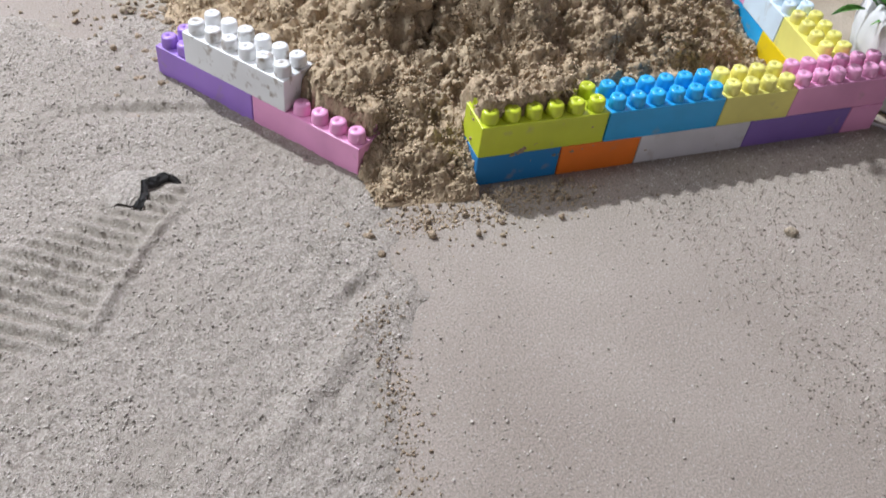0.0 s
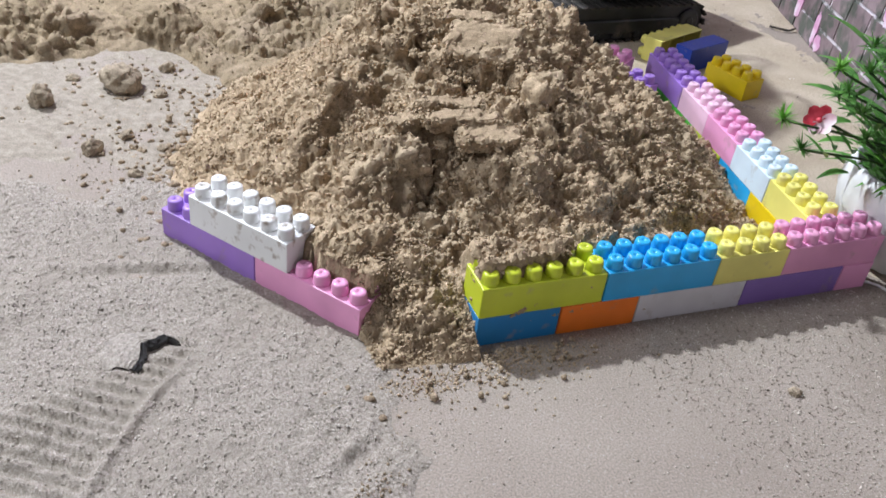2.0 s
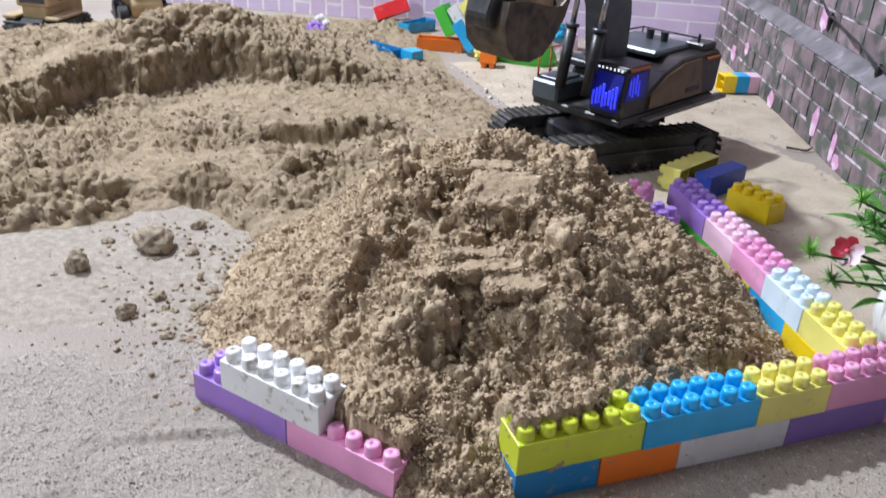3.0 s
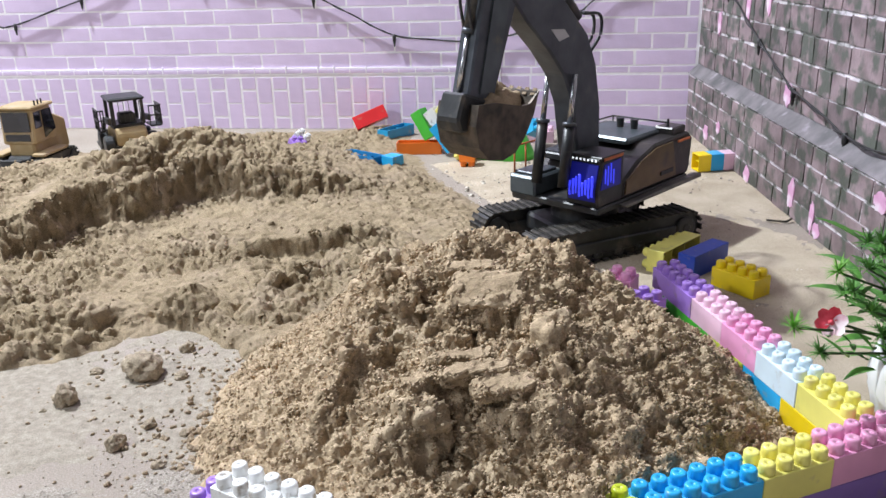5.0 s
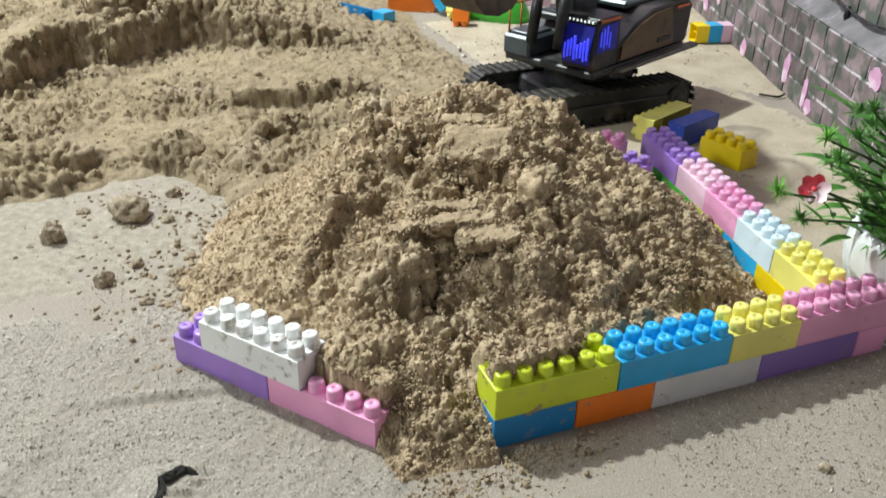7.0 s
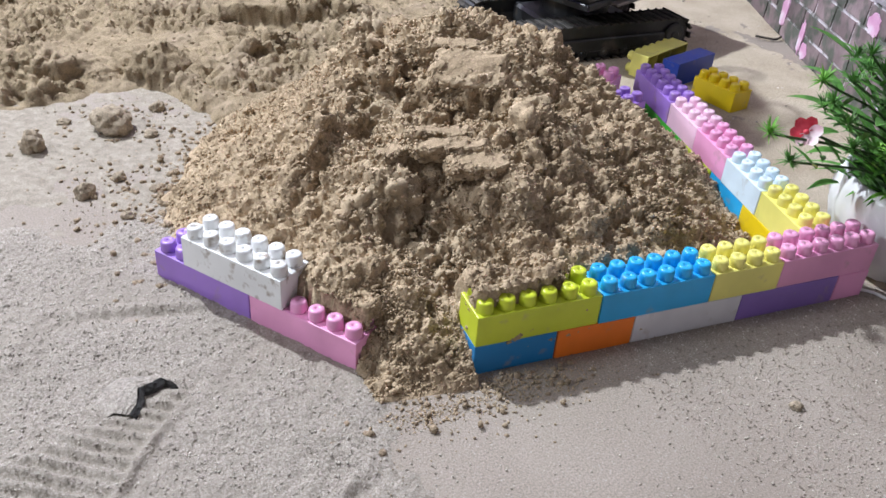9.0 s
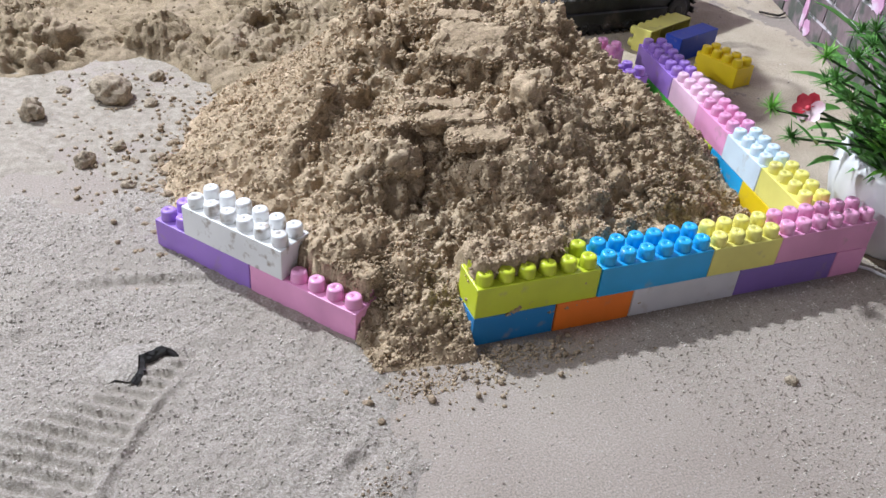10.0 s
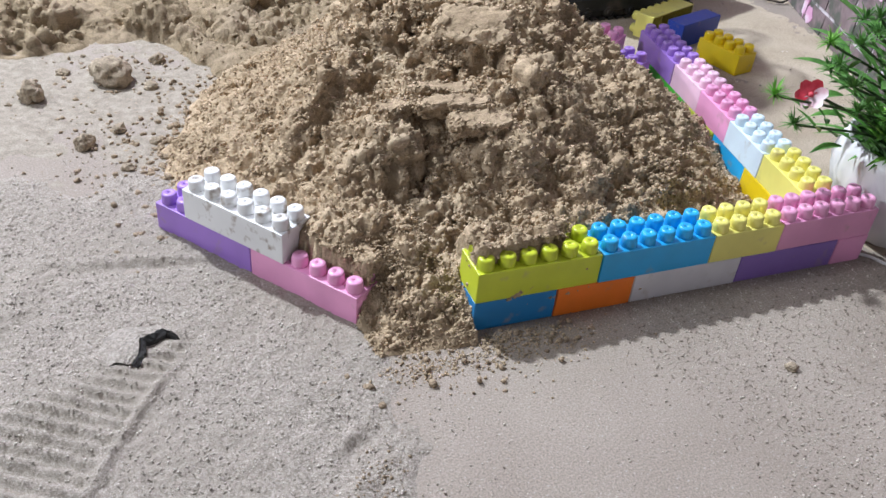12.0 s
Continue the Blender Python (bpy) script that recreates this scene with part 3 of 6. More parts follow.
LIP_X = (-0.9, -0.6, -0.36, -0.29, -0.21, -0.16, -0.13, -0.06, 0.04, 0.14, 0.26)
LIP_Y = (0.79, 0.83, 0.875, 0.955, 0.970, 1.005, 1.040, 1.060, 1.02, 0.99, 0.97)
LIP_Z = (0.05, 0.06, 0.076, 0.086, 0.086, 0.086, 0.090, 0.084, 0.066, 0.044, 0.010)
bank_skin = crusted("sand_bank", -0.64, 0.45, 0.42, 1.70, 0.0023, bank_height, ((((0.036, 0.0165, 45), (0.018, 0.0125, 46)), bank_rough), (((0.0105, 0.0072, 47), (0.0068, 0.0036, 48)), lambda x, y, z: 0.30 + 0.70 * bank_rough(x, y, z)), (((0.024, 0.010, 49), (0.011, 0.007, 50)), bank_face)), DIMMED_SAND)
tagged(bank_skin[0], "dug bank of sand with a steep scraped face", "sand bank", kind="stuff")


# ---- loose sand on the floor ----
def film_height(x, y):
    """A thin drift of sand, with the print of a lugged tyre and its pushed-up lip."""
    edge = np.interp(y, [-0.42, -0.19, -0.121, -0.082, -0.051, -0.02, 0.02, 0.3], [-0.13, -0.108, -0.088, -0.066, -0.070, -0.066, -0.06, -0.10])
    cover = smooth(0.012, -0.02, x - edge + 0.022 * value_noise(x, y, 0.03, 71) + 0.014 * value_noise(x, y, 0.009, 72)) * smooth(0.33, 0.2, y + 0.1 * value_noise(x, y, 0.05, 73))
    h = -0.0016 + 0.0030 * cover + 0.0012 * value_noise(x, y, 0.035, 75) * cover
    h += cover * (0.0016 * lumps(x, y, 0.0048, 77) + 0.0042 * bell(x, y, -0.142, -0.140, 0.045, 0.008, 45) + 0.0034 * bell(x, y, -0.108, -0.071, 0.013, 0.0038, 36) - 0.0014 * bell(x, y, -0.101, -0.078, 0.016, 0.006, 36) + 0.0020 * bell(x, y, -0.125, -0.060, 0.02, 0.005, 50))
    h += cover * (0.0030 * bell(x, y, -0.207, 0.136, 0.055, 0.005, -9) - 0.0022 * bell(x, y, -0.207, 0.126, 0.055, 0.006, -9) + 0.0024 * bell(x, y, -0.30, 0.10, 0.05, 0.012, 60) + 0.0010 * value_noise(x, y, 0.012, 76))
    # lugs run across the track; the right-hand lip follows its edge
    lip = -0.208 - 0.60 * (0.012 - y) + 1.2 * (y + 0.03) ** 2
    inside = smooth(0.004, -0.004, x - lip) * smooth(-0.36, -0.30, x) * smooth(-0.086, -0.070, y + 0.01 * value_noise(x, y, 0.02, 78)) * smooth(0.030, 0.010, y - 0.35 * (x + 0.25))
    phase = (y + 0.62 * (x + 0.25)) / 0.0122
    lug = np.abs((phase % 1.0) - 0.5) * 2
    h += inside * ((0.0040 + 0.0025 * value_noise(x, y, 0.025, 80)) * smooth(0.1, 0.9, lug) - 0.0018 + 0.0014 * value_noise(x, y, 0.006, 79))
    h += 0.0036 * np.exp(-((x - lip - 0.003) / 0.004) ** 2) * smooth(-0.10, -0.05, y) * smooth(0.03, 0.0, y)
    # drag marks past the corner of the short wall
    h += cover * 0.0011 * np.sin((y + 0.35 * x) / 0.0009) * (bell(x, y, -0.113, -0.044, 0.024, 0.016) + 0.7 * bell(x, y, -0.16, 0.09, 0.03, 0.012, -40))
    return h


film = field("loose_sand", -0.50, 0.05, -0.42, 0.36, 0.0019, film_height, FILM, -0.0022)
tagged(film, "thin drift of pale sand with a lugged tyre print", "sand", kind="stuff")


def ball_mesh(sub):
    bm = bmesh.new()
    if sub:
        bmesh.ops.create_icosphere(bm, subdivisions=1, radius=1.0)
        base, tri = np.array([v.co[:] for v in bm.verts]), np.array([[v.index for v in f.verts] for f in bm.faces])
    else:
        base = np.array([(1, 0, 0), (-1, 0, 0), (0, 1, 0), (0, -1, 0), (0, 0, 1), (0, 0, -1)], float)
        tri = np.array([(0, 2, 4), (2, 1, 4), (1, 3, 4), (3, 0, 4), (2, 0, 5), (1, 2, 5), (3, 1, 5), (0, 3, 5)])
    bm.free()
    return base, tri


def scatter(name, places, mat, label, flat=0.8, seed=1, fine=0.0012):
    """Many small angular grains as one mesh; places holds x, y, z and radius. Those below the fine radius are simpler."""
    rng = np.random.default_rng(seed)
    verts, faces, start = [], [], 0
    for sub in (True, False):
        some = places[(places[:, 3] >= fine) == sub]
        base, tri = ball_mesh(sub)
        n, k = len(some), len(base)
        jit = base[None] * (1 + rng.uniform(-0.35, 0.3, (n, k, 1))) * (1.0 if sub else 1.15)
        jit = jit * rng.uniform(0.7, 1.25, (n, 1, 3)) * np.array([1, 1, flat])
        a, b = rng.uniform(0, 6.28, n), rng.uniform(-0.7, 0.7, n)
        c, s, d, e = np.cos(a)[:, None], np.sin(a)[:, None], np.cos(b)[:, None], np.sin(b)[:, None]
        ox, oz = jit[..., 0] * d - jit[..., 2] * e, jit[..., 0] * e + jit[..., 2] * d
        out = np.stack([ox * c - jit[..., 1] * s, ox * s + jit[..., 1] * c, oz], -1)
        verts.append((out * some[:, None, 3:4] + some[:, None, :3]).reshape(-1, 3))
        faces.append((tri[None] + (np.arange(n) * k)[:, None, None]).reshape(-1, 3) + start)
        start += n * k
    me = bpy.data.meshes.new(name)
    me.from_pydata(np.concatenate(verts).tolist(), [], np.concatenate(faces).tolist())
    me.polygons.foreach_set("use_smooth", [True] * len(me.polygons))
    me.materials.append(mat)
    return tagged(new(name, me), label, "sand", kind="stuff")


def clumps(n, x0, x1, y0, y1, size0, size1, r0, r1, height, keep, seed):
    """Crumbs stuck together in knobbly clumps that sit half sunk on a surface."""
    rng = np.random.default_rng(seed)
    x, y = rng.uniform(x0, x1, n), rng.uniform(y0, y1, n)
    size = size0 + (size1 - size0) * rng.uniform(0, 1, n) ** 2.2
    z = height(x, y)
    ok = keep(x, y, z) > rng.uniform(0, 1, n)
    x, y, z, size = x[ok], y[ok], z[ok], size[ok]
    out = []
    for cx, cy, cz, q in zip(x, y, z, size):
        k = int(6 + 9 * (q / size0))
        d = rng.normal(0, 1, (k, 3)) * np.array([1.0, 1.0, 0.8])
        d = d / np.linalg.norm(d, axis=1)[:, None] * q * rng.uniform(0.55, 1.0, (k, 1))
        d[:, 2] = np.abs(d[:, 2])
        out.append(np.concatenate([d + (cx, cy, cz + 0.02 * q), rng.uniform(r0, r1, (k, 1)) * (0.7 + 0.5 * q / size1)], 1))
    return np.concatenate(out)


def grains(n, x0, x1, y0, y1, r0, r1, height, keep, seed, sink=0.3, steep=0.0):
    """Grains laid on a surface; steep shares them out by the true area of its slopes, up to so many times the plan's."""
    rng = np.random.default_rng(seed)
    n = int(n * max(1.0, steep))
    x, y = rng.uniform(x0, x1, n), rng.uniform(y0, y1, n)
    r = r0 + (r1 - r0) * rng.uniform(0, 1, n) ** 3
    z = height(x, y)
    ok = keep(x, y, z) > rng.uniform(0, 1, n)
    if steep:
        e = 0.0012
        slope = np.sqrt(1 + ((height(x + e, y) - z) / e) ** 2 + ((height(x, y + e) - z) / e) ** 2)
        ok = ok & (np.minimum(slope, steep) / steep > rng.uniform(0, 1, n))
    return np.stack([x, y, z + r * (sink + rng.uniform(-0.5, 0.5, n)), r], -1)[ok]


def on_heap(x, y, z):
    return smooth(0.001, 0.006, z) * (0.65 + 0.35 * smooth(-0.2, 0.2, value_noise(x, y, 0.022, 85)))


def clear_of_walls(x, y, z):
    """Not on the walls of blocks."""
    side, along = beside_left(x, y)
    return on_heap(x, y, z) * ((beside_depth(x, y) > 0.004) & ((y > 0.036) | (x < -0.012)) & ((side > 0.04) | (along > 0.20) | (along < -0.02)))


def in_pit(x, y, z):
    return smooth(0.001, 0.006, z) * (0.04 + 0.96 * bank_rough(x, y, z))


heap_crumbs = np.concatenate([
    skin_grains(skin, 90000, 0.0006, 0.0019, lambda x, y, z: on_heap(x, y, z) * (0.6 + 0.4 * smooth(-0.12, 0.0, x)), 5),
    clumps(2600, -0.29, 0.33, -0.03, 0.44, 0.0030, 0.0070, 0.0010, 0.0022, mound_height, lambda x, y, z: clear_of_walls(x, y, z) * (0.25 + 0.75 * smooth(-0.1, 0.25, value_noise(x, y, 0.035, 87))) * (0.35 + 0.65 * smooth(-0.1, 0.05, x)), 25)])
on_top = []
crng = np.random.default_rng(41)
for x, y, z, lx, ly, lz, turn, tip in SLABS:
    k = 240
    u, v = crng.uniform(-0.55, 0.55, k) * lx, crng.uniform(-0.6, 0.6, k) * ly
    edge = np.maximum(np.abs(u) / lx, np.abs(v) / ly) > crng.uniform(0.2, 0.5, k)
    m = np.array(pose(x, y, z, tip, 0, turn))
    p = np.stack([u, v, lz * crng.uniform(-0.1, 0.5, k), np.ones(k)], -1)[edge] @ m.T
    on_top.append(np.concatenate([p[:, :3], crng.uniform(0.0007, 0.0019, (len(p), 1))], 1))
heap_crumbs = np.concatenate([heap_crumbs] + on_top)
scatter("sand_crumbs", heap_crumbs, SAND, "loose crumbs of damp sand on the heap", seed=5, fine=0.0019)


def beyond_heap(x, y, z):
    """Bare floor within a few centimetres of the heap's run-down side."""
    return (mound_height(x, y) < 0.002) * (0.25 * smooth(0.0, 0.010, mound_height(x + 0.045, y - 0.012)) + 0.75 * smooth(0.0, 0.008, mound_height(x + 0.018, y - 0.005)))


scatter("sand_crumbs", grains(5200, -0.30, -0.08, 0.15, 0.47, 0.0008, 0.0048, lambda x, y: np.zeros_like(x), beyond_heap, 33, 0.1), CRUMB, "crumbs of damp sand that rolled off the heap", seed=33, fine=0.0016)
pit_crumbs = np.concatenate([
    skin_grains(bank_skin, 42000, 0.0008, 0.0024, in_pit, 6, 0.0),
    skin_grains(bank_skin, 50000, 0.0009, 0.0026, bank_face, 16, 0.0),
    clumps(350, -0.52, 0.30, 0.48, 1.25, 0.004, 0.009, 0.0014, 0.0026, bank_height, lambda x, y, z: in_pit(x, y, z) * (0.15 + 0.85 * smooth(-0.05, 0.25, value_noise(x, y, 0.05, 89))), 26)])
scatter("sand_crumbs", pit_crumbs, DIMMED_SAND, "loose crumbs of sand in the dug pit", seed=6, fine=0.0026)


def flat_floor(x, y):
    return 0 * x


def by_the_foot(x, y, z):
    """Thick near the foot of the heap and the gap in the walls, thin farther out."""
    near = 0.9 * bell(x, y, -0.03, -0.02, 0.06, 0.022) + 0.9 * bell(x, y, 0.03, -0.018, 0.045, 0.014) + 0.9 * bell(x, y, 0.035, -0.012, 0.035, 0.009) + 0.5 * bell(x, y, -0.21, 0.30, 0.05, 0.10) + 0.4 * bell(x, y, -0.2, 0.45, 0.12, 0.06)
    return np.where((y > -0.001) & (x > -0.002) & (x < 0.36), 0, near)


def by_the_gap(x, y, z):
    near = 0.9 * bell(x, y, -0.035, -0.026, 0.036, 0.009) + 1.0 * bell(x, y, 0.030, -0.014, 0.034, 0.010) + 0.3 * bell(x, y, 0.05, -0.028, 0.04, 0.010) + 0.05 * bell(x, y, -0.02, -0.045, 0.06, 0.015)
    return np.where((y > -0.001) & (x > -0.002), 0, near)


scatter("spilled_grains", grains(12000, -0.11, 0.13, -0.085, 0.005, 0.0004, 0.0013, flat_floor, by_the_gap, 17), SAND, "spilled crumbs of sand at the gap in the walls", seed=17, fine=0.0014)
scatter("sand_crumbs", grains(9000, -0.085, 0.0, -0.045, 0.09, 0.0005, 0.0016, mound_height, lambda x, y, z: smooth(-0.001, 0.003, z) * (0.4 + value_noise(x, y, 0.02, 99)), 18, 0.25, 2.5), SAND, "crumbs of damp sand spilling through the gap", seed=18, fine=0.0016)
scatter("spilled_grains", grains(14000, -0.35, 0.12, -0.08, 0.6, 0.0007, 0.0032, flat_floor, by_the_foot, 8), CRUMB, "spilled crumbs of sand round the heap's foot", seed=8, fine=0.0016)
scatter("floor_grit", grains(46000, -0.12, 0.5, -0.33, 0.0, 0.00028, 0.0010, flat_floor, lambda x, y, z: 0.07 + 0.93 * smooth(0.05, 0.12, x + 0.25 * y + 0.05 * value_noise(x, y, 0.05, 83)), 9), FLOOR_GRIT, "fine pale and dark grit on the floor", seed=9)
scatter("floor_grit", grains(40000, -0.42, -0.03, -0.30, 0.30, 0.0003, 0.0010, lambda x, y: np.maximum(film_height(x, y), 0), lambda x, y, z: 0.12 + 0.88 * smooth(0.0004, 0.0016, z), 10), PALE_GRIT, "fine pale grit on the drifted sand", seed=10)
scatter("floor_gravel", grains(2600, 0.22, 0.98, 0.70, 1.30, 0.0008, 0.0045, flat_floor, lambda x, y, z: 0.15 + 0.85 * bell(x, y, 0.38, 0.95, 0.12, 0.14) + 0.9 * bell(x, y, 0.95, 1.15, 0.05, 0.05), 12), GRAVEL, "pale gravel and plaster crumbs on the floor", seed=12)


scatter("spilled_grains", grains(5200, -0.16, -0.06, -0.30, -0.05, 0.0004, 0.0013, lambda x, y: np.maximum(film_height(x, y), 0), lambda x, y, z: 1.1 * bell(x, y, -0.103, -0.165, 0.060, 0.011, 82) + 0.9 * bell(x, y, -0.102, -0.103, 0.016, 0.006, 35) + 0.35 * bell(x, y, -0.075, -0.03, 0.02, 0.03), 15, 0.2), CRUMB, "coarse dark grains along the drift's edge", seed=15)


TAN_DUST = material("tan_dust", ((0.40, 0.33, 0.245), (0.50, 0.425, 0.33)), scale=16, rough=0.95, bump=0.0008, bump_scale=900, grain=0.3, spec=0.2)


def dust_height(x, y):
    return -0.0008 + 0.0022 * (0.62 + value_noise(x, y, 0.12, 91) + 0.5 * value_noise(x, y, 0.03, 93)) * smooth(0.35, 0.39, x) * smooth(-0.12, 0.10, y) + 0.0003 * lumps(x, y, 0.006, 95)


dust = field("tan_dust", 0.34, 1.02, -0.14, 1.16, 0.0055, dust_height, TAN_DUST, -0.001)
tagged(dust, "thin tan dust on the floor by the wall", "sand", kind="stuff")
scatter("floor_grit", grains(9000, 0.36, 0.95, -0.05, 1.10, 0.0004, 0.0017, flat_floor, lambda x, y, z: 0.5 + value_noise(x, y, 0.1, 97), 14), GRAVEL, "grit on the dusty floor by the wall", seed=14)
def bare_dust(x, y):
    cover = smooth(0.20, 0.38, y + 0.14 * value_noise(x, y, 0.05, 121) + 0.06 * value_noise(x, y, 0.015, 122)) * smooth(-0.02, -0.10, x)
    return -0.0012 + cover * 0.0022 * (0.85 + value_noise(x, y, 0.05, 123) + 0.5 * value_noise(x, y, 0.014, 125)) + cover * 0.0005 * lumps(x, y, 0.008, 127)


PIT_DUST = material("sandy_dust", ((0.275, 0.237, 0.192), (0.375, 0.330, 0.270)), scale=120, rough=0.95, bump=0.0008, bump_scale=900, grain=0.3, spec=0.2)
dust = field("sandy_dust", -0.52, 0.0, 0.14, 0.64, 0.0034, bare_dust, PIT_DUST, -0.001)
tagged(dust, "thin sandy dust on the floor before the pit", "sand", kind="stuff")
scatter("floor_grit", grains(3000, -0.45, -0.03, 0.22, 0.62, 0.0004, 0.0015, flat_floor, lambda x, y, z: 0.45 + value_noise(x, y, 0.06, 129), 16), CRUMB, "scattered sand grains round the clods", seed=16)
TWIG = material("dark_twig", ((0.03, 0.025, 0.02), (0.08, 0.06, 0.045)), scale=80, rough=0.8)
tagged(tube("twig", curve_points([(0.700, 0.575, 0.0035), (0.712, 0.560, 0.004), (0.722, 0.556, 0.0035), (0.735, 0.560, 0.005)], 5), 0.0017, TWIG), "short dark twig lying on the dusty floor", "twig")


CLOD = material("dried_sand_clod", ((0.27, 0.218, 0.158), (0.43, 0.355, 0.262)), scale=90, rough=0.95, bump=0.0016, bump_scale=500, grain=0.3, spec=0.15)


def clod(x, y, r, tall, seed):
    rng = random.Random(seed)
    bm = bmesh.new()
    bmesh.ops.create_icosphere(bm, subdivisions=4, radius=1.0)
    off = Vector((rng.uniform(0, 50), rng.uniform(0, 50), rng.uniform(0, 50)))
    for v in bm.verts:
        p = v.co.copy()
        d = 1 + 0.35 * noise.noise(p * 1.3 + off) + 0.22 * noise.noise(p * 3.1 + off) + 0.10 * noise.noise(p * 8 + off)
        v.co = Vector((p.x * d * r, p.y * d * r * 0.8, max(p.z * d, -0.55) * r * tall))
    ob = finish(bm, "sand_clod", CLOD, None, True)
    low = min(v.co.z for v in ob.data.vertices)
    ob.matrix_world = pose(x, y, -low - 0.0005, 0, 0, rng.uniform(0, 360))
    return tagged(ob, "hard clod of dried sand lying on the floor", "clod", "clods of sand on the floor")


for k, (x, y, r, tall) in enumerate(((-0.213, 0.455, 0.0224, 0.72), (-0.287, 0.425, 0.0134, 0.95), (-0.243, 0.321, 0.0091, 0.90), (-0.166, 0.496, 0.0086, 0.70), (-0.213, 0.346, 0.0071, 0.70), (-0.260, 0.479, 0.0069, 0.60),
                                     (-0.240, 0.521, 0.0031, 0.70), (-0.309, 0.416, 0.0032, 0.70), (-0.178, 0.432, 0.0081, 0.60), (-0.210, 0.274, 0.0059, 0.70), (-0.184, 0.318, 0.0055, 0.60), (0.204, -0.094, 0.0050, 0.60))):
    clod(x, y, r, tall, k)


CHUNK = material("broken_plaster", ((0.55, 0.53, 0.50), (0.78, 0.76, 0.73)), scale=120, rough=0.9, bump=0.0012, bump_scale=400)
for k, (x, y, r) in enumerate(((0.930, 1.186, 0.015), (0.962, 1.150, 0.008), (0.948, 1.122, 0.006), (0.906, 1.172, 0.0055), (0.950, 1.102, 0.0045))):
    ob = clod(x, y, r, 0.75, 40 + k)
    ob.name = "plaster_chunk"
    ob.data.materials[0] = CHUNK
    tagged(ob, "chunk of broken white plaster lying by the wall", "rubble", "plaster chunks in the corner")


def sand_slab(x, y, z, lx, ly, lz, turn, tip, seed, roll=0.0):
    """A broken slab of packed sand: a block with worn edges and an uneven skin."""
    rng = random.Random(seed)
    off = Vector((rng.uniform(0, 50), rng.uniform(0, 50), rng.uniform(0, 50)))
    bm = bmesh.new()
    bmesh.ops.create_cube(bm, size=1.0)
    bmesh.ops.subdivide_edges(bm, edges=bm.edges, cuts=23, use_grid_fill=True)
    for v in bm.verts:
        p = Vector((v.co.x * lx, v.co.y * ly, v.co.z * lz))
        worn = 1 - 0.10 * (abs(v.co.x * 2) ** 6 * abs(v.co.y * 2) ** 6 + abs(v.co.y * 2) ** 6 * abs(v.co.z * 2) ** 6 + abs(v.co.x * 2) ** 6 * abs(v.co.z * 2) ** 6)
        side = min(1.0, 2 * max(abs(v.co.x), abs(v.co.y)))
        n1, n2 = noise.noise(p * 130 + off), noise.noise(p * 330 + off) + 0.8 * noise.noise(p * 800 + off)
        bend = 0.0025 * noise.noise(p * 40 + off)
        v.co = p * worn + Vector((0.0045 * n1 + 0.0018 * n2, 0.0040 * noise.noise(p * 140 - off) + 0.0018 * n2, bend + (0.0012 * n1 + 0.0008 * n2) * (0.6 + side)))
    ob = finish(bm, "sand_slab", SAND, None, True)
    ob.matrix_world = pose(x, y, z, tip, roll, turn)
    return tagged(ob, "broken slab of packed damp sand on the heap", "sand clod", "packed slabs on the sand heap")


for k, row in enumerate(SLABS):
    sand_slab(*row[:8], k, *row[8:])

CORD = material("white_cord", ((0.70, 0.69, 0.67), (0.80, 0.79, 0.77)), scale=60, rough=0.6)
tagged(tube("cord", curve_points([(0.3565, 0.005, 0.0014), (0.364, -0.002, 0.0014), (0.368, -0.011, 0.0014), (0.376, -0.022, 0.0014)], 5), 0.0013, CORD), "short white cord lying on the floor by the pot", "cord")

# torn scrap half buried in the drift: a crumpled sheet whose torn front edge stands up
SCRAP = material("black_edge_strip", ((0.012, 0.012, 0.012), (0.04, 0.038, 0.036)), scale=60, rough=0.7, bump=0.001, bump_scale=120)
DUSTY_FOIL = material("dusty_foil", ((0.27, 0.236, 0.20), (0.40, 0.357, 0.31)), scale=300, rough=0.95, bump=0.0010, bump_scale=700, grain=0.35, stain=((0.20, 0.18, 0.16), 60.0, 0.56, 0.72))
SCRAP_AT = Vector((-0.222, 0.045, 0))
scrap = empty("torn_scrap", Matrix.Translation(SCRAP_AT), "torn dusty grey scrap half buried in sand", "scrap")
TORN = ((-0.1958, 0.0455, 0.0062), (-0.2027, 0.0500, 0.0076), (-0.2095, 0.0462, 0.0080), (-0.2166, 0.0440, 0.0078), (-0.2172, 0.0375, 0.0070), (-0.2190, 0.0318, 0.0060), (-0.2236, 0.0252, 0.0040))
BURIED = ((-0.1975, 0.0510, 0.0030), (-0.2060, 0.0570, 0.0026), (-0.2133, 0.0615, 0.0020), (-0.2291, 0.0634, 0.0016), (-0.2413, 0.0568, 0.0012), (-0.2480, 0.0440, 0.0012), (-0.2400, 0.0290, 0.0016))
bm = bmesh.new()
rows = []
for p, q in zip(TORN, BURIED):
    p, q = Vector(p) - SCRAP_AT, Vector(q) - SCRAP_AT
    row = []
    for k in range(9):
        t = k / 8
        v = p.lerp(q, t) + Vector((0, 0, 0.0016 * math.sin(math.pi * t)))
        v.z += 0.0013 * noise.noise(v * 190) + 0.0006 * noise.noise(v * 500)
        v.xy += Vector((noise.noise(v * 240), noise.noise(v * 240 + Vector((9, 3, 0))))) * 0.0014
        row.append(bm.verts.new(v))
    rows.append(row)
for a, b in zip(rows, rows[1:]):
    for k in range(8):
        bm.faces.new((a[k], a[k + 1], b[k + 1], b[k]))
bmesh.ops.subdivide_edges(bm, edges=bm.edges, cuts=1, use_grid_fill=True)
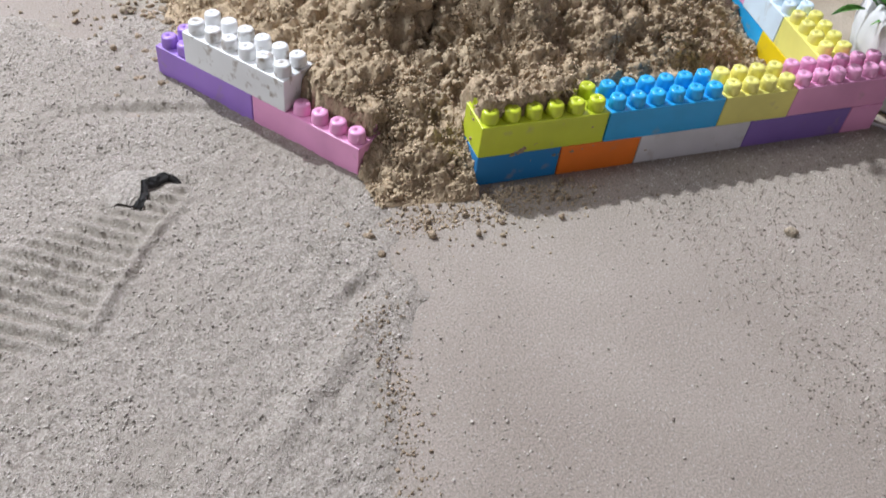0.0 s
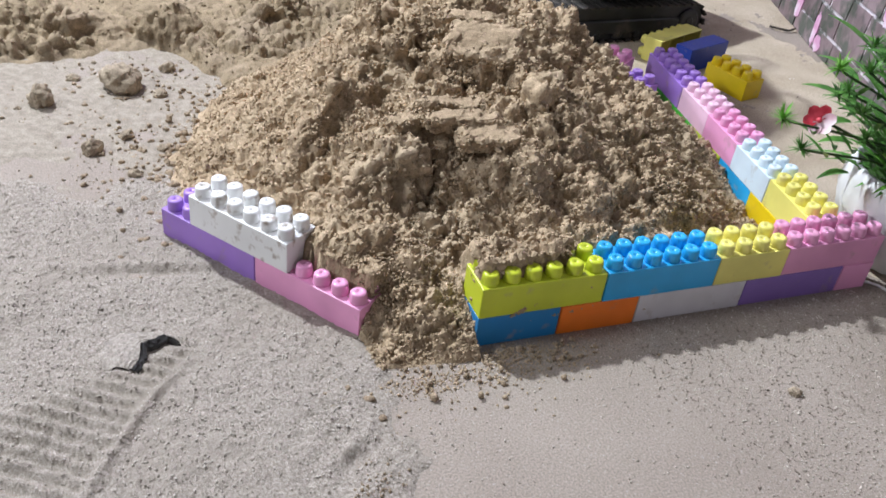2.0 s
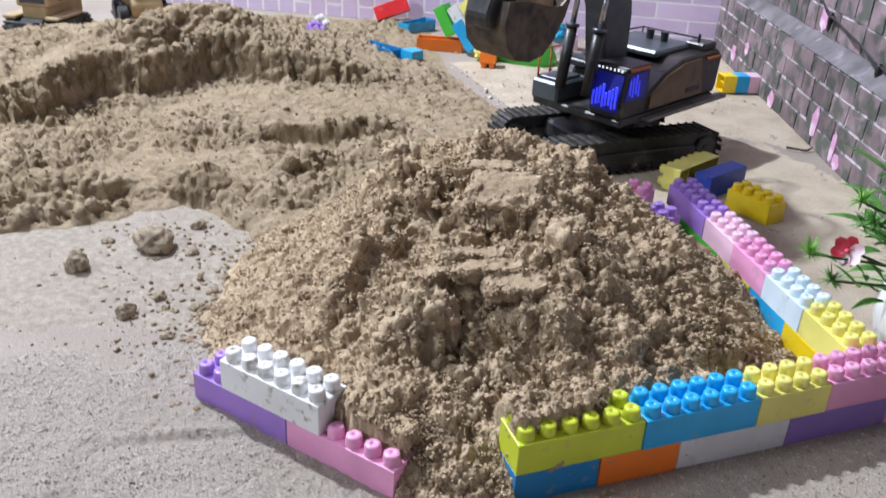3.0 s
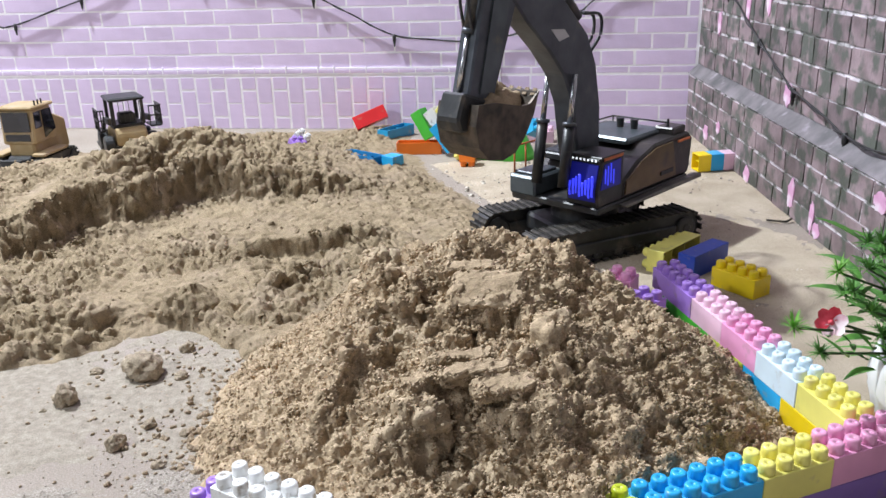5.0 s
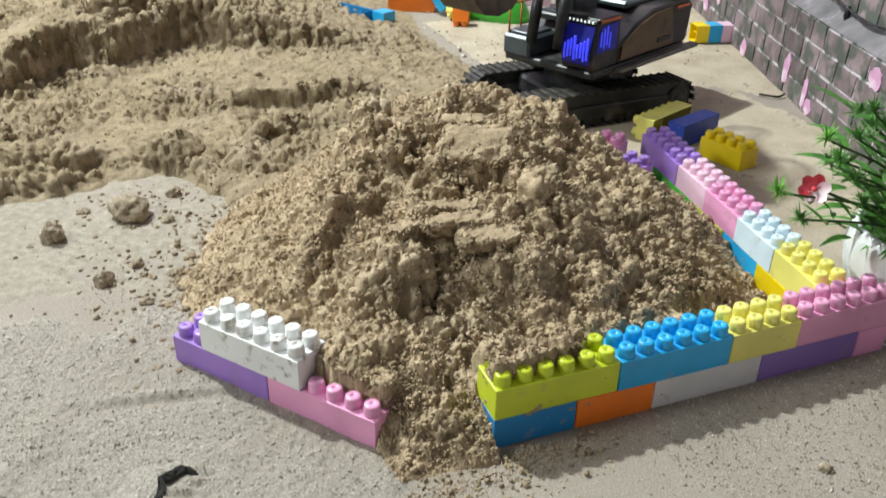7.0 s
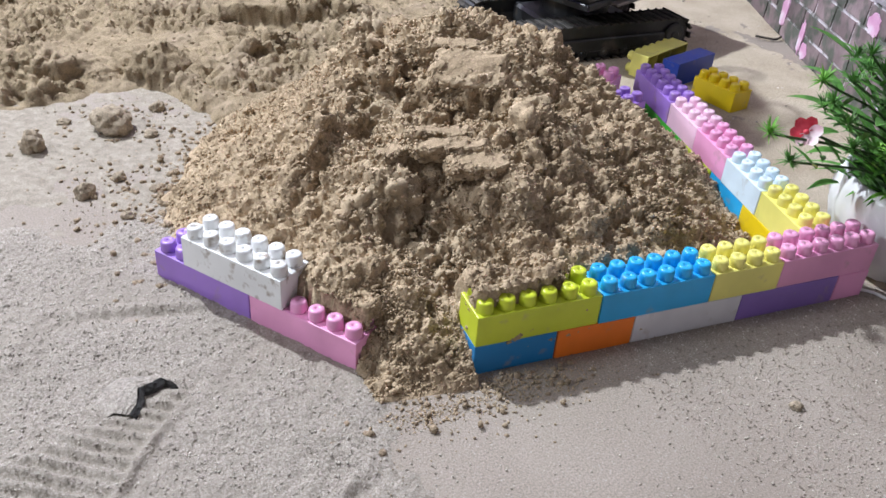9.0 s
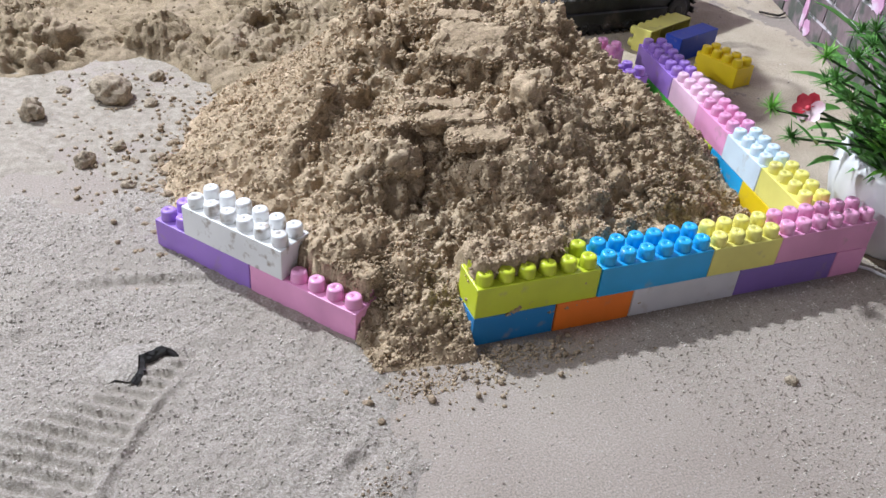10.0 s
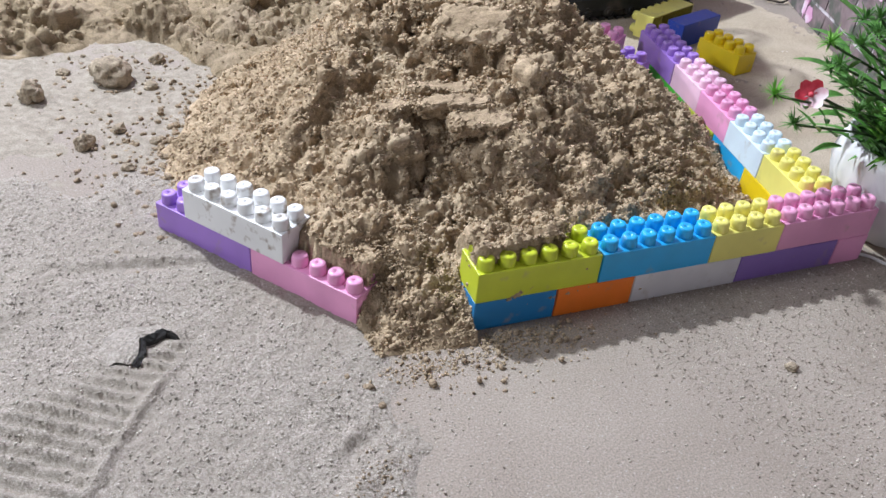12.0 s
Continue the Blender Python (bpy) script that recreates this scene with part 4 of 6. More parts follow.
for v in bm.verts:
    v.co.z += 0.0007 * noise.noise(v.co * 650)
bmesh.ops.recalc_face_normals(bm, faces=bm.faces)
part("sheet", bm, DUSTY_FOIL, scrap, "dust-covered upper side")
# black strip that closes the gap from the torn edge down to the floor
bm = bmesh.new()
rows = []
for k, p in enumerate(TORN):
    p = Vector(p) - SCRAP_AT
    rows.append([bm.verts.new(p + Vector((0.0004, -0.0006, 0.0004))), bm.verts.new(p + Vector((0.0032, -0.0030, -0.0030 + 0.0008 * (k % 2)))), bm.verts.new(Vector((p.x + 0.0030, p.y - 0.0038, 0.0006)))])
for a, b in zip(rows, rows[1:]):
    for k in range(2):
        bm.faces.new((a[k], b[k], b[k + 1], a[k + 1]))
bmesh.ops.subdivide_edges(bm, edges=bm.edges, cuts=3, use_grid_fill=True)
for v in bm.verts:
    v.co += Vector((noise.noise(v.co * 420), noise.noise(v.co * 420 + Vector((5, 1, 7))), 0.6 * noise.noise(v.co * 420 + Vector((1, 8, 2))))) * 0.0009
part("torn_edge", bm, SCRAP, scrap, "black strip below the torn edge")


# ---- loose blocks ----
PILE = "blocks tipped out by the wall"
toy_block("yellow", 4, pose(0.4796, 0.3446, 0, 0, 0, 102.8) @ pose(0, -2 * P, 0), "bright yellow plastic toy block standing alone on the floor")
toy_block("navy", 5, pose(0.447, 0.451, 0.0003, 90, 0, 20), "navy blue plastic toy block lying on its side", studs=False)
toy_block("cream", 6, pose(0.430, 0.458, 0.0320, -90, 0, 24), "pale yellow plastic toy block lying on its side")
toy_block("purple", 2, pose(0.322, 0.300, H, 0, 0, 112), "purple plastic toy block at the wall's broken end")
toy_block("green", 2, pose(0.322, 0.300, 0.0, 0, 0, 112), "green plastic toy block under a purple one")
toy_block("rose", 2, pose(0.335, 0.372, H, 0, 0, 128), "rose pink plastic toy block at the wall's far end")
toy_block("purple", 2, pose(0.335, 0.372, 0.0, 0, 0, 128), "purple plastic toy block under a pink one")
# three blocks clicked together, lying by the painted stone wall
M_STACK = pose(0.789, 0.858, 0.0, 0, 0, -12) @ pose(0, 0, 0, 0, 90, 0) @ pose(-0.034, 0, 0)
for k, tone in enumerate(("yellow", "sky", "pale")):
    toy_block(tone, 2, M_STACK @ pose(0, 0, k * H), "%s plastic toy block in a fallen stack of three" % COLOUR[tone], "fallen stack of blocks")

for tone, n, m, state, up in (
    ("red", 5, pose(0.316, 1.520, 0.006, 68, -20, -10), "tipped on its side", False),
    ("aqua", 6, pose(0.434, 1.450, H + 0.0005, 180, 0, -148), "lying upside down", True),
    ("orange", 6, pose(0.345, 1.300, H + 0.0005, 180, 0, -26), "lying upside down", True),
    ("blue", 6, pose(0.236, 1.275, 0.0235, 180, 0, -62), "lying upside down", True),
    ("sky", 2, pose(0.270, 1.180, 0.0, 0, 0, -62), "lying on the floor", False),
    ("green", 4, pose(0.368, 1.282, 0.080, 0, 58, -48), "leaning in the heap of blocks", False),
    ("white", 4, pose(0.385, 1.247, 0.085, 0, 52, -48), "leaning in the heap of blocks", False),
    ("sky", 4, pose(0.391, 1.230, 0.056, 0, 50, -48), "leaning in the heap of blocks", False),
    ("cream", 4, pose(0.399, 1.214, 0.097, 0, 42, -60), "leaning on top of the heap", True),
    ("cream", 2, pose(0.440, 1.190, H, 150, 0, -40), "tipped upside down", True),
    ("white", 2, pose(0.475, 1.215, 0.030, 110, 0, -30), "tipped on its side", True),
    ("purple", 4, pose(0.500, 1.315, 0.0, 0, 12, -38), "lying by the wall", False),
    ("violet", 4, pose(0.565, 1.280, 0.004, 20, 0, -30), "lying by the wall", True),
    ("sky", 4, pose(0.490, 1.235, 0.0, 0, 0, 24), "lying on the floor", True),
    ("pale", 4, pose(0.62, 1.245, 0.0, 0, 0, -30), "lying by the wall", True),
    ("aqua", 2, pose(0.60, 1.20, 0.028, 60, 20, 10), "tipped on its side", True),
    ("orange", 2, pose(0.425, 1.140, H + 0.002, 165, 0, -28), "lying upside down", True),
    ("purple", 2, pose(0.128, 1.372, 0.0, 25, 10, 20), "half buried in sand", True),
    ("white", 2, pose(0.150, 1.392, 0.006, 40, 0, 60), "half buried in sand", True),
):
    toy_block(tone, n, m, "%s plastic toy block %s" % (COLOUR[tone], state), PILE, studs=up)

# green scoop lying face down
scoop = empty("toy_scoop", pose(0.520, 1.160, 0, 0, 0, -50), "bright green plastic sand scoop lying face down", "sand toy")
bm = lathe([(0.062, 0.0), (0.060, 0.012), (0.048, 0.034), (0.030, 0.047), (0.012, 0.052), (0.002, 0.053)], 28)
bmesh.ops.scale(bm, vec=(1.25, 0.75, 1.35), verts=bm.verts)
part("bowl", bm, PLASTIC["green"], scoop, smooth=True)
part("handle", box((-0.012, 0.03, 0.004), (0.012, 0.085, 0.014), 0.003), PLASTIC["green"], scoop)


# ---- toy excavator ----
BLACK = material("black_toy_plastic", ((0.012, 0.013, 0.015), (0.03, 0.031, 0.034)), scale=40, rough=0.42, bump=0.0003, bump_scale=300, stain=((0.16, 0.13, 0.1), 35.0, 0.58, 0.85))
DARK = material("dark_grey_painted_metal", ((0.055, 0.062, 0.075), (0.098, 0.108, 0.126)), scale=30, rough=0.34, metal=0.3, bump=0.0002, bump_scale=250, stain=((0.2, 0.16, 0.12), 30.0, 0.62, 0.9))
SLATE = material("slate_painted_metal", ((0.07, 0.085, 0.095), (0.11, 0.13, 0.145)), scale=30, rough=0.35, metal=0.3, stain=((0.2, 0.17, 0.13), 40.0, 0.6, 0.9))
GOLD = material("bronze_side_panel", ((0.115, 0.075, 0.034), (0.175, 0.117, 0.054)), scale=30, rough=0.35, metal=0.35, stain=((0.05, 0.045, 0.04), 30.0, 0.55, 0.8))
STEEL = material("bright_steel", ((0.42, 0.43, 0.45), (0.6, 0.61, 0.63)), scale=60, rough=0.25, metal=1.0)
WORN = material("worn_bucket_metal", ((0.045, 0.04, 0.037), (0.14, 0.11, 0.085)), scale=55, rough=0.5, metal=0.5, bump=0.0005, bump_scale=200)
TRACK = material("dusty_track_metal", ((0.018, 0.018, 0.018), (0.085, 0.075, 0.065)), scale=70, rough=0.6, metal=0.4, bump=0.0005, bump_scale=300)
RUST = material("orange_rail_paint", ((0.45, 0.10, 0.03), (0.6, 0.17, 0.05)), scale=60, rough=0.45)
HOUSE = material("black_brown_body_paint", ((0.026, 0.024, 0.023), (0.052, 0.046, 0.041)), scale=30, rough=0.32, metal=0.2, bump=0.0002, bump_scale=250, stain=((0.17, 0.135, 0.10), 30.0, 0.60, 0.9))
PLATE = material("dusty_grey_plate", ((0.13, 0.122, 0.115), (0.20, 0.19, 0.18)), scale=40, rough=0.45, metal=0.3, stain=((0.24, 0.20, 0.155), 40.0, 0.55, 0.85))
GLASS = material("tinted_cab_glass", ((0.01, 0.012, 0.02), (0.02, 0.024, 0.035)), scale=20, rough=0.08, clear=0.5)
SILVER = material("silver_print", ((0.5, 0.5, 0.5), (0.62, 0.62, 0.62)), scale=40, rough=0.4, metal=0.4)


def glow(name, colour, power):
    mat = bpy.data.materials.new(name)
    mat.use_nodes = True
    b = mat.node_tree.nodes["Principled BSDF"]
    b.inputs["Base Color"].default_value = (*colour, 1)
    b.inputs["Emission Color"].default_value = (*colour, 1)
    b.inputs["Emission Strength"].default_value = power
    return mat


# the panes themselves glow, standing in for blue lamps inside the cab
GLOWING_GLASS = glow("blue_glowing_glass", (0.008, 0.010, 0.20), 0.35)
BLUE_LED, WHITE_LED = glow("blue_led", (0.05, 0.06, 0.9), 0.9), glow("white_led", (0.9, 0.95, 1.0), 0.9)


def track(parent, m, length, tall, width, pads, mat_belt, mat_pad, wheels):
    """A crawler: belt, pads, side frame and wheels, lying along x, centred, on the ground."""
    r = tall / 2
    flat = length - tall
    belt = []
    n = 12
    for k in range(n + 1):
        a = -math.pi / 2 + math.pi * k / n
        belt.append((flat / 2 + (r - 0.003) * math.cos(a), r + (r - 0.003) * math.sin(a)))
    for k in range(n + 1):
        a = math.pi / 2 + math.pi * k / n
        belt.append((-flat / 2 + (r - 0.003) * math.cos(a), r + (r - 0.003) * math.sin(a)))
    base = part("track", prism(belt, -width * 0.36, width * 0.36, 0, m), mat_belt, parent)
    pad_me = box((-0.0041, -width / 2, -0.0016), (0.0041, width / 2, 0.0012), 0.0005)
    add_box(pad_me, (-0.0036, -width / 2, 0.0012), (-0.0022, width / 2, 0.0028))
    first = finish(pad_me, "pad", mat_pad, base)
    total = 2 * flat + 2 * math.pi * r
    for k in range(pads):
        s = total * k / pads
        if s < flat:
            x, z, a = -flat / 2 + s, 2 * r - 0.0012, 0
        elif s < flat + math.pi * r:
            a = (s - flat) / r
            x, z = flat / 2 + (r - 0.0012) * math.sin(a), r + (r - 0.0012) * math.cos(a)
        elif s < 2 * flat + math.pi * r:
            x, z, a = flat / 2 - (s - flat - math.pi * r), 0.0028, math.pi
        else:
            a = math.pi + (s - 2 * flat - math.pi * r) / r
            x, z = -flat / 2 + (r - 0.0012) * math.sin(a), r + (r - 0.0012) * math.cos(a)
        ob = first if k == 0 else new("pad", first.data)
        ob.parent = base
        ob.matrix_basis = m @ pose(x, 0, z, 0, math.degrees(a), 0)
    for side in (-1, 1):
        y = side * width * 0.37
        part("side_frame", box((-flat * 0.42, min(y, y + side * 0.004), tall * 0.25), (flat * 0.42, max(y, y + side * 0.004), tall * 0.62), 0.002, m), mat_belt, base)
        for x, q in wheels:
            part("wheel", lathe([(q, -0.003), (q, 0.003), (q * 0.8, 0.0045), (q * 0.4, 0.0045), (q * 0.3, 0.006)], 14, m @ pose(x, y, tall * 0.5 if q > 0.012 else q + 0.004, -90 * side, 0, 0)), mat_belt, base)
    return base


exc = empty("toy_excavator", pose(0.408, 0.622, 0), "black and bronze toy excavator with sand in its raised bucket", "toy excavator")
A = pose(0, 0, 0, 0, 0, 184)
U = pose(0.006, 0, 0.008, 0, 0, 205)
UB = U @ pose(0.020, 0, 0.012) @ Matrix.Diagonal((1.06, 1, 1, 1))
for side in (-1, 1):
    track(exc, A @ pose(0, side * 0.066, 0), 0.285, 0.050, 0.043, 46, BLACK, TRACK, ((0.115, 0.017), (-0.115, 0.017), (-0.07, 0.008), (-0.035, 0.008), (0.0, 0.008), (0.035, 0.008), (0.07, 0.008)))
part("undercarriage", box((-0.07, -0.05, 0.018), (0.07, 0.05, 0.044), 0.004, A), BLACK, exc)
part("slewing_ring", cyl(0.048, 0.048, 0.032, A @ pose(0, 0, 0.042), 32), BLACK, exc)
deck = part("deck", box((-0.150, -0.074, 0.064), (0.085, 0.074, 0.074), 0.002, U), BLACK, exc)
for side in (-1, 1):
    part("skirt", prism([(-0.168, 0.0665), (0.035, 0.0665), (0.040, 0.0705), (-0.150, 0.0735), (-0.168, 0.0725)], side * 0.081 - 0.006, side * 0.081 + 0.006, 0.001, U), PLATE, deck, "dusty grey side plate")
# engine house: outline in x, z
house = part("engine_house", prism([(-0.155, 0.082), (-0.150, 0.074), (0.028, 0.074), (0.028, 0.098), (-0.012, 0.122), (-0.055, 0.136), (-0.148, 0.138), (-0.160, 0.128)], -0.073, 0.073, 0.003, U), HOUSE, exc)
for side in (-1, 1):
    y = side * 0.0745
    part("side_panel", prism([(-0.112, 0.080), (0.024, 0.080), (0.022, 0.098), (-0.014, 0.119), (-0.055, 0.131), (-0.098, 0.132)], y - 0.0015, y + 0.0015, 0.0006, U), GOLD, house, "bronze printed side panel")
    part("hand_rail", box((-0.145, y * 1.02 - 0.001, 0.128), (-0.112, y * 1.02 + 0.001, 0.131), 0, U), RUST, house, "orange grab rail")
    part("print_bar", box((-0.10, y * 1.03 - 0.0006, 0.088), (-0.066, y * 1.03 + 0.0006, 0.094), 0, U), BLACK, house)
part("counterweight", lathe([(0.066, 0.070), (0.070, 0.078), (0.070, 0.124), (0.064, 0.132)], 28, U @ pose(-0.112, 0, 0) @ Matrix.Diagonal((0.86, 1.04, 1, 1))), HOUSE, exc, smooth=False)
part("engine_cover", box((-0.128, -0.052, 0.134), (-0.026, 0.044, 0.1435), 0.003, U), SLATE, house, "slate grey engine cover")
part("air_box", box((-0.150, 0.036, 0.136), (-0.112, 0.066, 0.147), 0.002, U), HOUSE, house)
for a, b in (((-0.150, -0.060, 0.146), (-0.030, -0.060, 0.146)), ((-0.150, -0.060, 0.146), (-0.150, 0.034, 0.146))):
    tube("deck_rail", [U @ Vector(a), U @ Vector(b)], 0.0013, BLACK, house)
for x, y in ((-0.150, -0.060), (-0.090, -0.060), (-0.030, -0.060), (-0.150, 0.034)):
    tube("rail_post", [U @ Vector((x, y, 0.135)), U @ Vector((x, y, 0.1465))], 0.0011, BLACK, house)
part("latch", cyl(0.0022, 0.0018, 0.012, U @ pose(-0.122, 0.052, 0.146), 10), BLACK, house)
grille = part("grille", box((-0.022, -0.066, 0.112), (0.026, 0.004, 0.122), 0.002, U), BLACK, house)
for k in range(8):
    part("bar", box((-0.020 + 0.0058 * k, -0.064, 0.122), (-0.0172 + 0.0058 * k, 0.002, 0.1245), 0, U), DARK, grille)
for k, y in enumerate((-0.012, 0.012)):
    part("exhaust", cyl(0.005, 0.006, 0.014, U @ pose(-0.095, y, 0.143), 14), BLACK, house)
# cab, on the machine's left
cab = part("cab", prism([(0.026, 0.074), (0.084, 0.074), (0.087, 0.096), (0.077, 0.136), (0.026, 0.139)], 0.022, 0.072, 0.002, U), BLACK, exc)
part("front_window", prism([(0.0858, 0.082), (0.0882, 0.096), (0.0795, 0.131), (0.0770, 0.131)], 0.026, 0.068, 0, U), GLOWING_GLASS, cab, "windscreen whose pane glows blue for the lamps inside")
for side, y in ((1, 0.0722), (-1, 0.0218)):
    part("side_window", prism([(0.034, 0.098), (0.080, 0.098), (0.072, 0.131), (0.034, 0.133)], y - 0.0008, y + 0.0008, 0, U), GLASS if side < 0 else GLOWING_GLASS, cab, "cab side window")
part("cab_roof", box((0.024, 0.021, 0.1385), (0.079, 0.073, 0.1415), 0.001, U), BLACK, cab)
part("roof_trim", box((0.030, 0.0728, 0.1360), (0.075, 0.0742, 0.1400), 0.0005, U), RUST, cab, "orange roof trim")
lights = part("light_bar", box((0.075, 0.024, 0.1340), (0.080, 0.070, 0.1388), 0.001, U), BLACK, cab)
for k in range(7):
    part("led", box((0.0798, 0.027 + 0.006 * k, 0.1350), (0.0810, 0.0292 + 0.006 * k, 0.1376), 0, U), WHITE_LED, lights)
for k in range(8):
    low, high = 0.087 + 0.002 * (k % 3), 0.107 + 0.0035 * ((k * 5) % 4)
    part("led_strip", box((0.0862, 0.0275 + 0.0050 * k, low), (0.0886, 0.0300 + 0.0050 * k + 0.0006 * (k % 2), high), 0.0004, U), BLUE_LED, cab, "lit blue lamp strip")
for k in range(4):
    part("led_strip", box((0.050 + 0.0065 * k, 0.0722, 0.102 + 0.003 * (k % 2)), (0.0522 + 0.0065 * k, 0.0738, 0.122 + 0.003 * ((k * 3) % 4)), 0.0004, U), BLUE_LED, cab, "lit blue lamp strip")
# front box and rails, on the machine's right
toolbox = part("tool_box", box((0.022, -0.076, 0.072), (0.088, -0.030, 0.100), 0.003, U), SLATE, exc, "slate grey tool box")
part("step", box((0.030, -0.072, 0.100), (0.080, -0.036, 0.104), 0.001, U), DARK, toolbox)
for x in (0.03, 0.055, 0.08):
    tube("rail_post", [U @ Vector((x, -0.072, 0.10)), U @ Vector((x, -0.072, 0.138))], 0.0014, RUST, toolbox)
tube("rail", [U @ Vector((0.028, -0.072, 0.138)), U @ Vector((0.082, -0.072, 0.138))], 0.0014, RUST, toolbox)
# boom, stick and bucket in the plane of the machine
boom_line = [(-0.018, 0.112), (0.030, 0.112), (0.044, 0.190), (0.064, 0.232), (0.094, 0.266), (0.136, 0.304), (0.178, 0.352), (0.176, 0.384), (0.150, 0.396), (0.114, 0.374), (0.056, 0.318), (0.016, 0.280), (-0.004, 0.240), (-0.016, 0.180)]
boom = part("boom", prism(boom_line, -0.017, 0.017, 0.0025, UB), DARK, exc)
part("lettering", prism([(0.056, 0.280), (0.066, 0.290), (0.092, 0.292), (0.076, 0.276)], 0.0168, 0.0176, 0, UB), SILVER, boom, "pale print bars")
stick = part("stick", prism([(0.128, 0.412), (0.178, 0.415), (0.196, 0.385), (0.240, 0.205), (0.214, 0.196), (0.196, 0.206), (0.150, 0.330)], -0.014, 0.014, 0.0025, UB), DARK, exc)
for z0, z1, x0, x1 in ((0.23, 0.36, 0.205, 0.17),):
    part("stick_plate", prism([(x0 - 0.012, z0), (x0 + 0.012, z0), (x1 + 0.016, z1), (x1 - 0.012, z1)], 0.014, 0.0165, 0, UB), SLATE, stick)


def ram(parent, a, b, y, r, split=0.55):
    """A hydraulic ram from a to b in the machine's plane."""
    pa, pb = Vector((a[0], y, a[1])), Vector((b[0], y, b[1]))
    mid = pa.lerp(pb, split)
    barrel = tube("cylinder", [UB @ pa, UB @ mid], r, BLACK, parent, 14)
    tube("collar", [UB @ mid, UB @ pa.lerp(pb, split + 0.03)], r * 1.25, DARK, barrel, 14)
    tube("rod", [UB @ mid, UB @ pb], r * 0.5, STEEL, barrel, 12)


ram(boom, (0.070, 0.085), (0.048, 0.232), 0.022, 0.0075)
ram(boom, (0.070, 0.085), (0.048, 0.232), -0.022, 0.0075)
ram(boom, (0.020, 0.300), (0.132, 0.420), 0.0, 0.0085, 0.6)
ram(stick, (0.190, 0.395), (0.238, 0.228), 0.0, 0.0065, 0.55)
for y in (-0.006, 0.006):
    tube("hose", [UB @ p for p in curve_points([(-0.006, y, 0.255), (-0.026, y, 0.275), (-0.024, y, 0.30), (0.012, y, 0.305)], 6)], 0.0022, BLACK, boom)
    tube("hose", [UB @ p for p in curve_points([(0.075, y, 0.35), (0.060, y, 0.385), (0.085, y, 0.415), (0.12, y, 0.41)], 6)], 0.0022, BLACK, boom)
    tube("hose", [UB @ p for p in curve_points([(0.19, y, 0.37), (0.222, y, 0.345), (0.218, y, 0.30)], 6)], 0.002, BLACK, stick)
part("bucket_link", prism([(0.206, 0.222), (0.244, 0.236), (0.256, 0.206), (0.250, 0.190), (0.206, 0.190)], -0.018, 0.018, 0.003, UB), BLACK, exc)
# bucket: two cheeks and a curled shell
curl = [(0.236, 0.222), (0.241, 0.198), (0.236, 0.172), (0.220, 0.155), (0.196, 0.150), (0.174, 0.155), (0.156, 0.172), (0.141, 0.196), (0.131, 0.224)]
shell = bmesh.new()
ring = []
for x, z in curl:
    c = Vector((0.185, 0, 0.205))
    p = Vector((x, 0, z))
    q = p + (c - p).normalized() * 0.004
    ring.append([shell.verts.new((p.x, -0.029, p.z)), shell.verts.new((p.x, 0.029, p.z)), shell.verts.new((q.x, 0.029, q.z)), shell.verts.new((q.x, -0.029, q.z))])
for a, b in zip(ring, ring[1:]):
    for k in range(4):
        shell.faces.new((a[k], b[k], b[(k + 1) % 4], a[(k + 1) % 4]))
shell.faces.new(ring[0])
shell.faces.new(ring[-1][::-1])
bmesh.ops.recalc_face_normals(shell, faces=shell.faces)
bmesh.ops.transform(shell, matrix=UB, verts=shell.verts)
bucket = part("bucket", shell, WORN, exc, "worn metal bucket")
for y in (-0.030, 0.030):
    part("cheek", prism(curl + [(0.148, 0.210), (0.164, 0.210), (0.205, 0.220)], y - 0.0016, y + 0.0016, 0, UB), WORN, bucket)
for k in range(5):
    y = -0.025 + 0.0125 * k
    part("tooth", prism([(0.132, 0.217), (0.138, 0.219), (0.130, 0.226)], y - 0.003, y + 0.003, 0, UB), CRUMB, bucket)
bm = bmesh.new()
bmesh.ops.create_icosphere(bm, subdivisions=5, radius=1.0)
for v in bm.verts:
    p = v.co.copy()
    d = 1 + 0.25 * noise.noise(p * 2.0) + 0.16 * noise.noise(p * 6.0) + 0.08 * noise.noise(p * 14.0)
    v.co = UB @ Vector((0.180 + p.x * d * 0.044, p.y * 0.0285, 0.202 + p.z * d * (0.034 if p.z > 0 else 0.044)))
load = finish(bm, "bucket_load", SAND, None, True)
load.matrix_world = pose(0.408, 0.622, 0)
tagged(load, "heaped damp sand held in the excavator's bucket", "sand", kind="stuff")


# ---- the two parked machines ----
TAN = material("tan_yellow_plastic", ((0.33, 0.235, 0.115), (0.46, 0.34, 0.18)), scale=25, rough=0.5, bump=0.0003, bump_scale=200, stain=((0.32, 0.25, 0.18), 25.0, 0.5, 0.8))
dozer = empty("toy_bulldozer", pose(-0.380, 1.50, 0.0, 0, 0, 63) @ Matrix.Scale(0.76, 4), "tan yellow toy bulldozer parked behind the sand bank", "toy bulldozer")
for side in (-1, 1):
    track(dozer, pose(0, side * 0.058, 0), 0.19, 0.052, 0.03, 30, BLACK, TRACK, ((0.07, 0.018), (-0.07, 0.018), (-0.03, 0.008), (0.0, 0.008), (0.03, 0.008)))
part("hull", prism([(-0.055, 0.03), (0.10, 0.03), (0.12, 0.05), (0.115, 0.125), (0.03, 0.160), (-0.055, 0.105)], -0.036, 0.036, 0.005), TAN, dozer)
